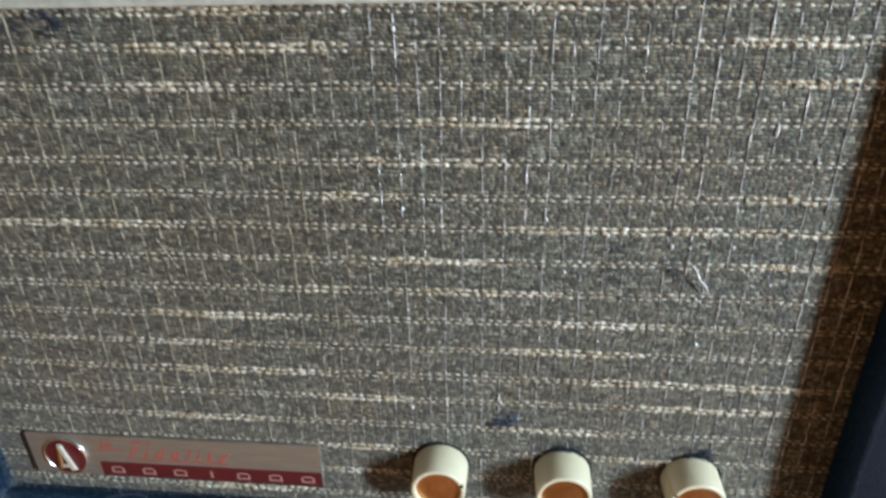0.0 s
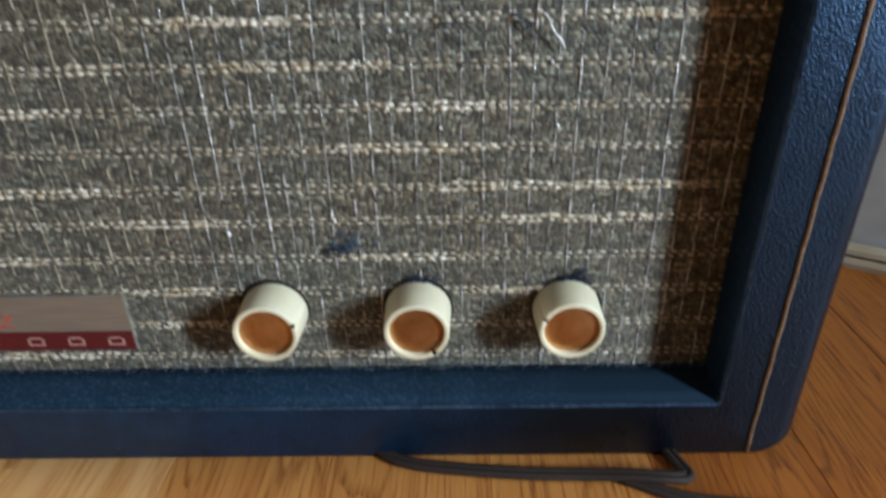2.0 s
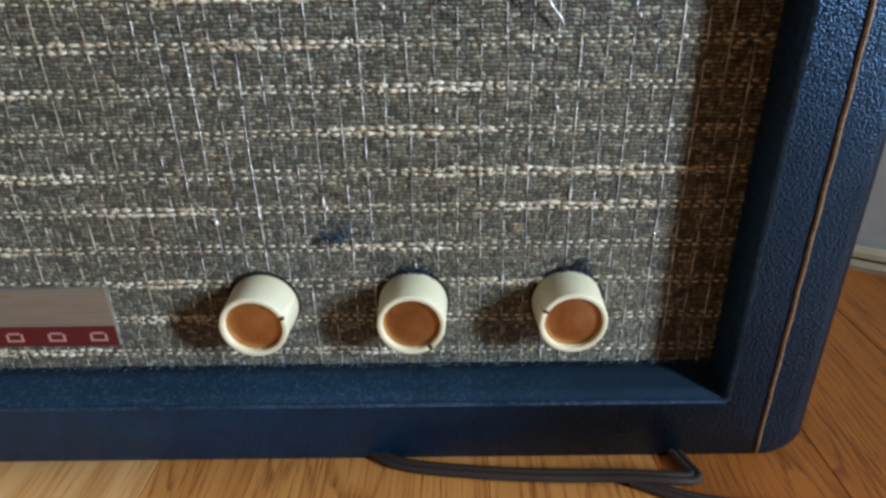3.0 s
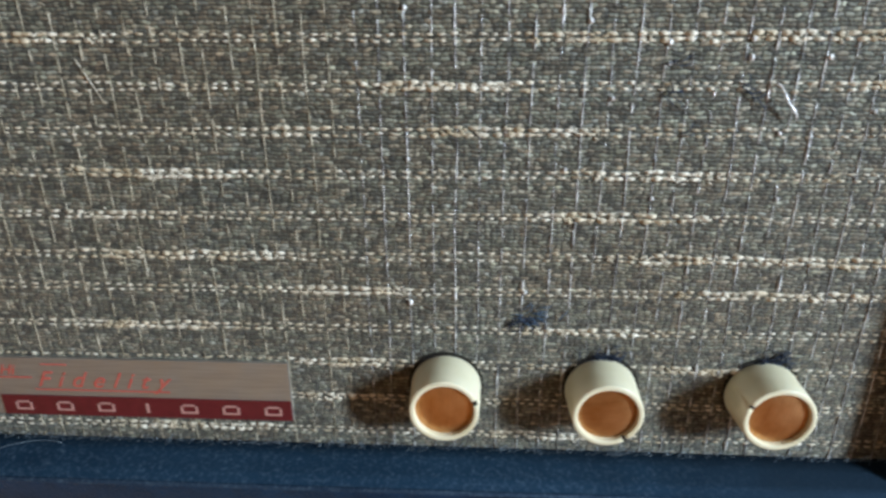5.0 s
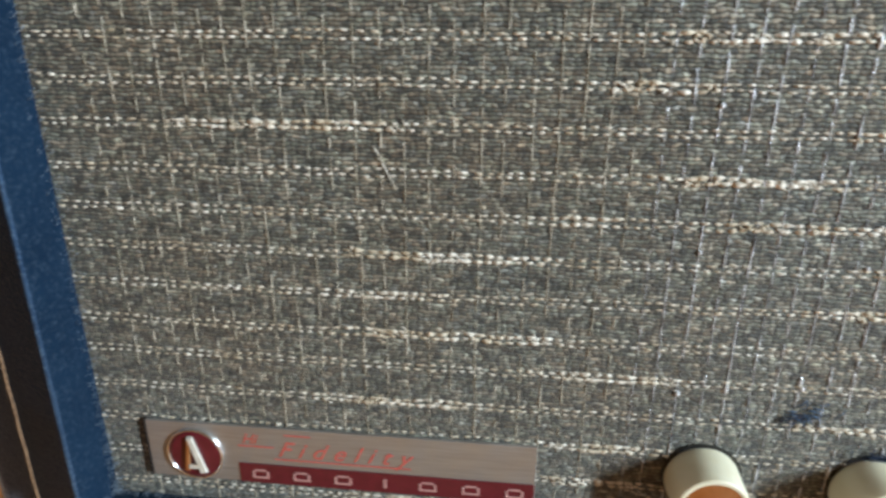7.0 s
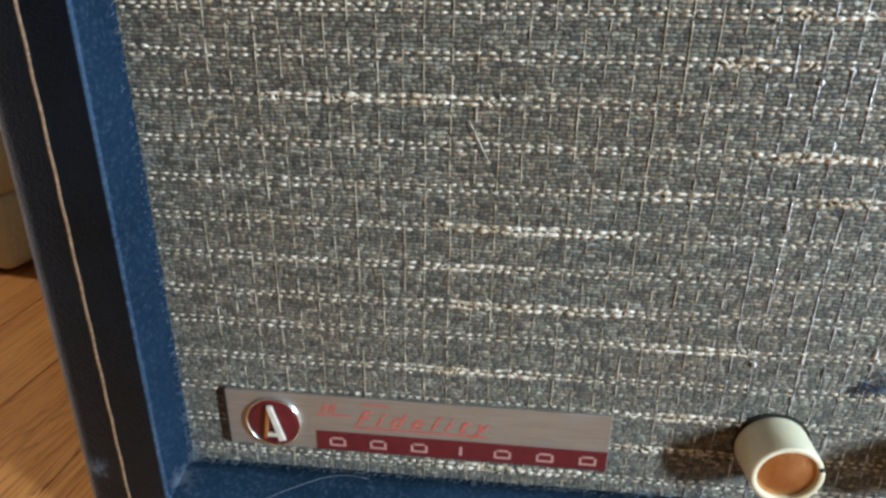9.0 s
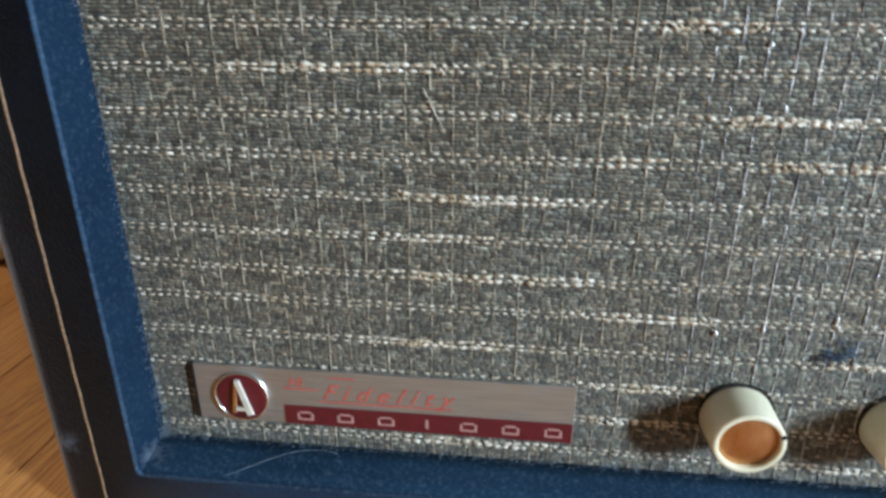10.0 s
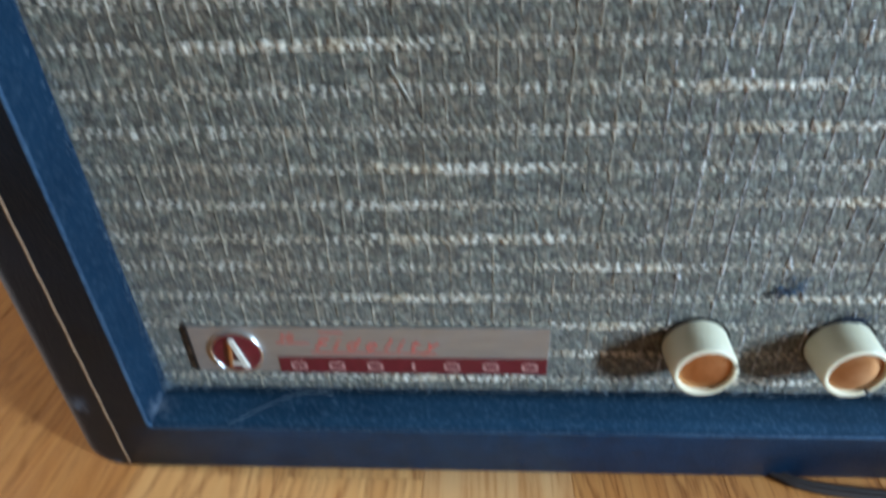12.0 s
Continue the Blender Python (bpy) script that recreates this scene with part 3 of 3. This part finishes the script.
def slub_fluff(z, swells, seed, verts, faces):
    """Fluffy nubs of loose fibre where a stripe swells."""
    r = random.Random(seed)
    for a, b in swells:
        for _ in range(int((b - a) / 0.00058)):
            x = r.uniform(a, b)
            if not CL[0] + 0.002 < x < CL[1] - 0.002:
                continue
            zz = z + r.gauss(0, 0.00085) + 0.0006 * noise.noise(Vector((x * 7, z * 30, 9)))
            size, length, tilt = r.uniform(0.00014, 0.00042), r.uniform(0.0003, 0.0008), r.gauss(0, 0.4)
            if noise.noise(Vector((x * 160, seed * 7.7, 1))) < 0.02:
                continue
            y = cloth_y(x, zz) - r.uniform(0.0001, 0.0006)
            ends = [(x + s_ * length * math.cos(tilt), y - (0.0001 if s_ == 0 else 0), zz + s_ * length * math.sin(tilt)) for s_ in (-1, -0.5, 0.2, 1)]
            v, f = tube(ends, [size * 0.3, size, size * 0.9, size * 0.25], 5)
            faces += [tuple(q + len(verts) for q in p) for p in f]
            verts += v


nub_verts, nub_faces = [], []
for k, (z, swells) in enumerate(STRIPES.items()):
    slub_fluff(z, swells, k + 50, nub_verts, nub_faces)
tagged(mesh_ob("slub_fluff", nub_verts, nub_faces, SLUB, cloth, "cream fluffy nubs on the slub stripes"), kind="stuff")


def tinsel_thread(x, seed, bold):
    pts, rad = [], []
    n = int((CL[3] - CL[2]) / 0.0009)
    for i in range(n + 1):
        z = CL[2] + (CL[3] - CL[2]) * i / n
        dip = 0.55 * math.sin(z * math.tau / 0.0063 + seed * 2.7) + 1.15 * noise.noise(Vector((seed * 5.3, z * 190, 1.0))) + 0.22 + bold
        y = cloth_y(x, z) - 0.00026 * max(-1.0, min(1.0, dip * 3.0)) + 0.00012
        dx = 0.0006 * noise.noise(Vector((seed * 1.3, z * 30, 3)))
        pts.append((x + dx, y, z))
        rad.append(0.00018 + 0.00009 * noise.noise(Vector((seed, z * 300, 7))) + max(0.0, bold) * 0.0002 + max(0.0, noise.noise(Vector((seed * 2.9, z * 210, 4))) - 0.3) * (0.0011 if seed > 38 else 0.0004))
    v, f = tube(pts, rad, 5)
    return mesh_ob("tinsel_thread", v, f, TINSEL if seed > 37 else BEIGE_TINSEL, cloth)


rng = random.Random(4)
for k in range(-25, 26):
    x = -0.0105 + SHIFT + 0.00685 * k + rng.uniform(-0.0005, 0.0005)
    if CL[0] + 0.003 < x < CL[1] - 0.003:
        tinsel_thread(x, k + 40.0, 0.22 if k == 0 else 0.34 if x > 0.150 else rng.uniform(0.0, 0.24) if k > -3 else rng.uniform(-0.10, 0.14))

# silver nubs added on the tinsel threads to stand in for their glints
def nub(x, z, r):
    pts = [(x, cloth_y(x, z) - 0.0004, z + r * q) for q in (-1.3, -0.8, 0.0, 0.8, 1.3)]
    v, f = tube(pts, [r * 0.3, r * 0.8, r, r * 0.8, r * 0.3], 8)
    return mesh_ob("tinsel_glint", v, f, SILVER, cloth)


for x, z, r in ((0.0622, 0.1626, 0.0006), (0.0829, 0.1573, 0.0007), (0.0834, 0.1520, 0.0005), (0.1043, 0.1534, 0.0007), (0.1041, 0.1581, 0.0006), (0.0694, 0.1429, 0.0005), (0.1242, 0.1535, 0.0006), (0.1385, 0.1397, 0.0005), (0.1149, 0.1336, 0.0005), (0.0484, 0.0850, 0.0006), (0.0135, 0.0809, 0.0007), (0.0829, 0.1150, 0.0005), (0.1176, 0.1152, 0.0005), (0.0580, 0.1233, 0.0005), (0.0138, 0.2240, 0.0007), (0.0138, 0.1660, 0.0006), (0.0138, 0.1260, 0.0005)):
    nub(x, z, r)

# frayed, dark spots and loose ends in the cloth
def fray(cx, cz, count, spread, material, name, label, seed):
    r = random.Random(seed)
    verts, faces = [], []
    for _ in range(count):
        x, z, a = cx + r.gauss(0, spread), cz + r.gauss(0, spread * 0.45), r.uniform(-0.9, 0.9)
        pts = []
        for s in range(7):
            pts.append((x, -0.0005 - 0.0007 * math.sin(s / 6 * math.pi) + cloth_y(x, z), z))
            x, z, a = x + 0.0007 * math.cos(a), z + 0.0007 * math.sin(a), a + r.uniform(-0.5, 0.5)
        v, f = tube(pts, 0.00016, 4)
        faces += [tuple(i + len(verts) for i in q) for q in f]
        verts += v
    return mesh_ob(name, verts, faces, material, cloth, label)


fray(0.0220 + SHIFT, 0.0752, 15, 0.0032, DARK_FUZZ, "frayed_spot", "dark blue frayed spot in the grille cloth", 3)
fray(0.0500, 0.0768, 16, 0.0034, BLUE_FUZZ, "frayed_fibres", "loose blue fibres round a frayed spot", 31)
for fx, fz, count, wide in ((0.0828, 0.1440, 5, 0.0014), (0.0830, 0.1515, 3, 0.0010), (0.1035, 0.1462, 4, 0.0014), (0.1050, 0.1436, 3, 0.0016), (0.1420, 0.1368, 4, 0.0012), (0.0880, 0.1335, 2, 0.0010)):
    fray(fx, fz, count, wide, DARK_FUZZ, "frayed_spot", "dark blue frayed spot in the grille cloth", int(fx * 10000))
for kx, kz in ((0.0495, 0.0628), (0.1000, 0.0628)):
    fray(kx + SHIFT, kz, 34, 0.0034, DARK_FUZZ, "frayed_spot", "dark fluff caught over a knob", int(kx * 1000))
fray(-0.1000, 0.2275, 40, 0.0060, DARK_FUZZ, "frayed_spot", "dark blue frayed patch under the top trim", 12)
part("top_trim", box(bmesh.new(), CL[0] + 0.0006, CL[1] - 0.0006, -0.0022, -0.0008, 0.2313, CL[3] - 0.0004, 0.0004), TRIM, player, "pale worn trim strip along the top of the grille")
# lint gathered where the cloth meets the ledge
lint_rng = random.Random(21)
lv, lf = [], []
for _ in range(1200):
    x = CL[0] + (CL[1] - CL[0]) * lint_rng.random() ** 1.25
    y, z, a = -0.0006 - 0.0022 * lint_rng.random(), CL[2] + 0.0006 + 0.0012 * lint_rng.random(), lint_rng.uniform(0, math.tau)
    if _ % 2 == 0:
        x, y, z = CL[0] - 0.0006 + 0.0042 * lint_rng.random() ** 1.6, -0.0005 - 0.003 * lint_rng.random(), CL[2] + 0.001 + 0.19 * lint_rng.random() ** 2.2
    bits = [(x + 0.0006 * s_ * math.cos(a), y, z + 0.0004 * s_ * math.sin(a + 0.4 * s_)) for s_ in range(4)]
    v, f = tube(bits, 0.00007, 3)
    lf += [tuple(q + len(lv) for q in p) for p in f]
    lv += v
tagged(mesh_ob("lint", lv, lf, LINT, cloth, "pale blue lint along the foot of the cloth"), kind="stuff")
pts = [(0.1113 + 0.0064 * t + 0.0004 * math.sin(t * 9), -0.0008 - 0.0018 * math.sin(t * 2.4), 0.1470 - 0.0094 * t ** 1.25) for t in [i / 12 for i in range(13)]]
v, f = tube(pts, [0.00030 + 0.00010 * math.sin(i * 1.5) for i in range(13)], 6)
mesh_ob("loose_thread", v, f, SILVER, cloth, "loose white thread end standing off the cloth")
pts = [(-0.1010 + SHIFT + 0.006 * t, -0.001, 0.1535 - 0.012 * t) for t in [i / 12 for i in range(13)]]
v, f = tube(pts, 0.00014, 5)
mesh_ob("loose_thread", v, f, SLUB, cloth, "loose white thread end standing off the cloth")


# knobs: ivory cups with a brushed copper face
def knob(x, notch_angle, grain_turn):
    base = new("knob")
    base.parent = player
    base.location = (x, -0.0004, 0.0509)
    tagged(base, "ivory plastic control knob with copper face")
    prof = [(0.0085, 0.0), (0.01132, 0.0), (0.01136, 0.0006), (0.01075, 0.0138), (0.01062, 0.01425), (0.01038, 0.0144), (0.00925, 0.0144), (0.00905, 0.0142), (0.00898, 0.0138), (0.00895, 0.0124)]
    n = 72
    notch = int(round(notch_angle / math.tau * n)) % n
    loops = lathe(prof, n)
    for j in (4, 5, 6, 7, 8):
        for k in (notch,):
            px, py, pz = loops[j][k]
            loops[j][k] = (px, py + 0.0013, pz)
    v, f = loft(loops)
    mesh_ob("cup", v, f, IVORY, base)
    hole = [(0.0100, -0.0002), (0.0117, -0.0001), (0.0121, -0.0004)]
    loops = [[(x_, y_, z_ + 0.0007) for x_, y_, z_ in loop] for loop in lathe([(r_, -o_) for r_, o_ in hole], 40)]
    v, f = loft(loops)
    mesh_ob("hole_rim", v, f, BLACK, base, "dark frayed rim of the hole behind the knob")
    mk = box(bmesh.new(), 0.0092, 0.0106, -0.0145, -0.0130, -0.00035, 0.00035, 0.0001)
    bmesh.ops.rotate(mk, verts=mk.verts, cent=(0, 0, 0), matrix=Matrix.Rotation(-notch_angle, 3, "Y"))
    part("pointer_mark", mk, BLACK, base, "dark pointer mark in the rim")
    face = [(0.0092, 0.01250), (0.0086, 0.01266), (0.0072, 0.01297), (0.0055, 0.01326), (0.0036, 0.01346), (0.0016, 0.01357), (0.0002, 0.01360)]
    v, f = loft(lathe(face, 56), True, False, True)
    disc_ = mesh_ob("face_disc", v, f, COPPER, base, "brushed copper-coloured face disc")
    disc_.rotation_euler = (0, grain_turn, 0)
    return base


for x, a, g in ((0.0, 0.318, 0.1), (0.0495, -0.96, 1.45), (0.1, 2.667, 0.3)):
    knob(x + SHIFT, a, g)


# badge: brushed plate with an enamel disc, a lettered strip and red script
badge = new("badge")
badge.parent = player
badge.location = (-0.1170 + SHIFT, -0.0010, 0.0474)
tagged(badge, "brushed aluminium badge with maroon strip and round emblem")
BX0, BX1, BZ0, BZ1 = -0.0658, 0.0658, -0.0113, 0.0113
part("plate", box(bmesh.new(), BX0, BX1, -0.0006, 0.0006, BZ0, BZ1, 0.0002), ALU, badge)
part("end_lip", box(bmesh.new(), BX0 - 0.0009, BX0 - 0.0001, -0.0007, 0.0008, BZ0, BZ1, 0.0001), BLACK, badge, "dark bent end of the plate")
part("strip", box(bmesh.new(), -0.0342, BX1 - 0.0002, -0.0009, -0.0006, BZ0 + 0.0002, -0.0033, 0.0001), MAROON, badge, "maroon enamel strip")
# the maker's letters stand as plain bars
for k in range(7):
    bx = -0.0268 + k * 0.01435
    bars = [(-0.0005, 0.0005, -0.0091, -0.0055)] if k == 3 else [(-0.0020, 0.0020, -0.0062, -0.0055), (-0.0029, 0.0029, -0.0091, -0.0084), (-0.0029, -0.0021, -0.0084, -0.0062), (0.0021, 0.0029, -0.0084, -0.0062)]
    bm = bmesh.new()
    for a0, a1, b0, b1 in bars:
        box(bm, bx + a0, bx + a1, -0.00105, -0.0009, b0, b1)
    part("letter_bar", bm, PALE, badge, "pale pink outlined bar on the strip")
v, f = loft(lathe([(0.0002, 0.0010), (0.0080, 0.0011), (0.0090, 0.0009), (0.0091, 0.0004)], 56), True, True)
disc = mesh_ob("emblem_disc", v, f, MAROON, badge, "domed maroon enamel disc")
disc.location = (-0.0491, -0.0006, -0.0007)
v, f = loft(lathe([(0.0091, 0.0003), (0.0092, 0.0012), (0.0096, 0.0014), (0.0099, 0.0010), (0.0100, 0.0)], 56))
ring = mesh_ob("emblem_ring", v, f, CHROME, badge, "chromed ring")
ring.location = (-0.0491, -0.0006, -0.0007)


def wedge(name, pts, label, material):
    bm = bmesh.new()
    lo = [bm.verts.new((x, -0.0014, z)) for x, z in pts]
    hi = [bm.verts.new((x * 0.92, -0.0024, z * 0.94)) for x, z in pts]
    n = len(pts)
    bm.faces.new(hi)
    for i in range(n):
        bm.faces.new((lo[i], lo[(i + 1) % n], hi[(i + 1) % n], hi[i]))
    ob = part(name, bm, material, badge, label)
    ob.location = (-0.0491, -0.0006, -0.0007)


wedge("emblem_bar", [(-0.0016, 0.0074), (0.0001, 0.0076), (0.0042, -0.0066), (0.0022, -0.0073)], "cream slanting bar of the emblem", WHITE)
wedge("emblem_bar", [(-0.0017, 0.0072), (-0.0010, 0.0050), (-0.0023, -0.0062), (-0.0037, -0.0062)], "brassy slanting bar of the emblem", COPPER)
wedge("emblem_bar", [(-0.0026, -0.0036), (0.0012, -0.0036), (0.0018, -0.0052), (-0.0026, -0.0052)], "cream cross bar of the emblem", WHITE)


def script(text, size, x, z, shear, width, weight=0.00013):
    cu = bpy.data.curves.new("script", "FONT")
    cu.body, cu.size, cu.shear, cu.extrude = text, size, shear, 0.00005
    cu.space_character, cu.offset = width, weight
    tmp = new("script", cu)
    me = bpy.data.meshes.new_from_object(tmp.evaluated_get(bpy.context.evaluated_depsgraph_get()))
    bpy.data.objects.remove(tmp)
    me.materials.clear()
    me.materials.append(RED)
    ob = new("script", me)
    ob.parent = badge
    ob.matrix_basis = pose(x, -0.00072, z, 90, 0, 0)
    tagged(ob, "faded red slanted lettering reading " + text)


script("Hi", 0.0054, -0.0325, 0.0047, 0.35, 1.0, 0.00006)
script("Fidelity", 0.0086, -0.0205, 0.0003, 0.5, 1.66, 0.00006)
for x0, x1, z in ((-0.0338, -0.0215, 0.0034), (-0.0215, 0.0250, -0.0012), (-0.0175, -0.0085, 0.0086)):
    part("underline", box(bmesh.new(), x0, x1, -0.00078, -0.00066, z, z + 0.00055), RED, badge)

# power cord: two moulded lobes side by side, out from under the case
def cord(points):
    pts = [Vector((x, y, FLOOR_Z + 0.0017 + lift)) for x, y, lift in points]
    fine = []
    for i in range(len(pts) - 1):
        p0, p1, p2, p3 = pts[max(i - 1, 0)], pts[i], pts[i + 1], pts[min(i + 2, len(pts) - 1)]
        for s in range(8):
            t = s / 8
            fine.append(0.5 * ((2 * p1) + (p2 - p0) * t + (2 * p0 - 5 * p1 + 4 * p2 - p3) * t * t + (3 * p1 - p0 - 3 * p2 + p3) * t ** 3))
    fine.append(pts[-1])
    verts, faces = [], []
    for off in (-0.0011, 0.0011):
        lane = []
        for i, p in enumerate(fine):
            t = (fine[min(i + 1, len(fine) - 1)] - fine[max(i - 1, 0)]).normalized()
            lane.append(p + Vector((-t.y, t.x, 0)).normalized() * off)
        v, f = tube(lane, 0.0014, 8)
        faces += [tuple(i + len(verts) for i in q) for q in f]
        verts += v
    return verts, faces


v1, f1 = cord([(0.020, 0.04, 0), (0.036, 0.005, 0), (0.0610, -0.0165, 0), (0.0690, -0.0205, 0), (0.0775, -0.0225, 0), (0.0963, -0.0248, 0), (0.1152, -0.0262, 0), (0.1321, -0.0270, 0.0004), (0.1447, -0.0288, 0.0020), (0.1553, -0.0305, 0.0028), (0.1625, -0.0302, 0.0020), (0.1652, -0.0275, 0.0008), (0.1646, -0.0235, 0), (0.1600, -0.010, 0), (0.146, 0.03, 0)])
mesh_ob("power_cord", v1, f1, CORD, player, "flat brown rubber twin power cord")
v1, f1 = cord([(0.1440, -0.0285, 0), (0.1495, -0.0312, 0), (0.1550, -0.0340, 0), (0.1630, -0.0372, 0), (0.1761, -0.0396, 0), (0.1930, -0.0416, 0), (0.2092, -0.0441, 0), (0.2400, -0.0490, 0), (0.35, -0.055, 0), (0.47, -0.09, 0), (0.72, -0.16, 0)])
mesh_ob("power_cord", v1, f1, CORD, player, "flat brown rubber twin power cord")

# hairline scratches and lint on the lining
def fibre(points, r, label):
    pts = [(x + SHIFT, y, z) for x, y, z in points]
    v, f = tube(pts, r, 5)
    return mesh_ob("lint_fibre", v, f, LINT, player, label)


arc = []
for i in range(15):
    t = i / 14
    y = -0.0155 + 0.0130 * math.sin(t * 1.9) ** 1.2 / 1.0
    arc.append((-0.1710 + 0.038 * t, y, 0.0214 + (y + 0.0164) / 0.0176 * 0.0046 + 0.0009))
fibre(arc, 0.00008, "pale lint fibre lying on the lining")

# ---- upholstered seat behind the player ----
seat = new("footstool")
tagged(seat, "low cream boucle upholstered footstool standing on the floor", "footstool")
seat.matrix_basis = pose(-0.66, 0.430, FLOOR_Z, 0, 0, -10)


def puffy(name, x0, x1, y0, y1, z0, z1, r):
    bm = box(bmesh.new(), x0, x1, y0, y1, z0, z1, r, 5)
    bmesh.ops.subdivide_edges(bm, edges=[e for e in bm.edges if e.calc_length() > 0.1], cuts=12, use_grid_fill=True)
    for vert in bm.verts:
        vert.co += Vector((1, 1, 0.5)) * 0.004 * noise.noise(vert.co * 14)
    part(name, bm, BOUCLE, seat, smooth=True)


puffy("base", -0.30, 0.30, -0.195, 0.2, 0.004, 0.060, 0.010)
puffy("cushion", -0.305, 0.305, -0.198, 0.205, 0.056, 0.30, 0.016)

# ---- oak floor ----
def slab(bm, u0, u1, v0, v1, z0, z1):
    vs = [bm.verts.new(room(u, v, z)) for z in (z0, z1) for u, v in ((u0, v0), (u1, v0), (u1, v1), (u0, v1))]
    for q in ((0, 1, 2, 3), (4, 5, 6, 7), (0, 1, 5, 4), (1, 2, 6, 5), (2, 3, 7, 6), (3, 0, 4, 7)):
        bm.faces.new([vs[i] for i in q])
    return bm



bm = slab(bmesh.new(), -2.32, WIN_U + 0.12, -1.32, 4.12, -0.05, -0.0125)
floor = tagged(part("floor", bm, UNDER), "honey oak strip floor with worn varnish", "floor", kind="structure")
STRIP = 0.0572
FLOOR_X = -0.0980 + SHIFT
prng = random.Random(11)


def plank_mesh(length, oak):
    g, bv = 0.00006, 0.0003
    w = STRIP / 2 - g
    prof = [(-w, -0.012), (w, -0.012), (w, -bv), (w - bv, 0.0), (-w + bv, 0.0), (-w, -bv)]
    v, f = loft([[(x, s * (length / 2 - g), z) for x, z in prof] for s in (-1, 1)], True, True, True)
    me = bpy.data.meshes.new("floor_plank")
    me.from_pydata(v, [], f)
    b = bmesh.new()
    b.from_mesh(me)
    bmesh.ops.recalc_face_normals(b, faces=b.faces)
    b.to_mesh(me)
    b.free()
    me.materials.append(oak)
    return me


LENGTHS = [0.45, 0.7, 0.95, 1.2]
MESHES = [plank_mesh(s, oak) for oak in (AMBER_OAK, HONEY_OAK, PALE_OAK, SHADED_OAK) for s in LENGTHS]
def room_uv(x, y):
    d = Vector((x - CORNER.x, y - CORNER.y, 0))
    return d.dot(U), d.dot(V)


def open_runs(x):
    """Stretches of a floor row at x that lie inside the walls."""
    runs, start, y = [], None, -5.0
    while y < 3.0:
        u, v = room_uv(x, y)
        inside = -2.19 < u < WIN_U - 0.005 and -1.19 < v < 3.99 and not (u > -0.005 and v < 0.005)
        if inside and start is None:
            start = y
        if not inside and start is not None:
            runs.append((start, y - 0.01))
            start = None
        y += 0.01
    return runs


near, far = [], []
for row in itertools.chain(range(-50, 78), range(-80, -50)):
    x = FLOOR_X + STRIP * (row + 0.5)
    runs = open_runs(x)
    y = -4.6 + prng.uniform(0, 0.6)
    while y < 2.2:
        k = prng.randrange(4)
        end = y + LENGTHS[k]
        # rows 4 to 9 get the oak with shade put into its colour
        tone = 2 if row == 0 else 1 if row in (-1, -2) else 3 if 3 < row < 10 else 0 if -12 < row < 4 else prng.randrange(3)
        for low, high in runs:
            a, b = max(y, low), min(end, high)
            if b - a < 0.03:
                continue
            mid = (a + b) / 2
            whole = b - a > LENGTHS[k] - 1e-6
            if whole and abs(x) < 0.75 and -1.4 < mid < 1.3:
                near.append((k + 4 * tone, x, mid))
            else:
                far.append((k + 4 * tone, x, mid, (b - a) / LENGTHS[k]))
        y = end
for k, x, y in near:
    ob = new("floor_plank", MESHES[k])
    ob.parent = floor
    ob.location = (x, y, FLOOR_Z)
vs, fs, tones = [], [], []
for k, x, y, cut in far:
    me = MESHES[k]
    fs += [tuple(i + len(vs) for i in p.vertices) for p in me.polygons]
    tones += [k // 4] * len(me.polygons)
    vs += [(v.co.x + x, v.co.y * cut + y, v.co.z + FLOOR_Z) for v in me.vertices]
rest = mesh_ob("floor_planks_beyond", vs, fs, AMBER_OAK, floor, "oak strips of the floor further off", smooth=False)
rest["kind"] = "stuff"
rest.data.materials.append(HONEY_OAK)
rest.data.materials.append(PALE_OAK)
rest.data.materials.append(SHADED_OAK)
rest.data.polygons.foreach_set("material_index", tones)
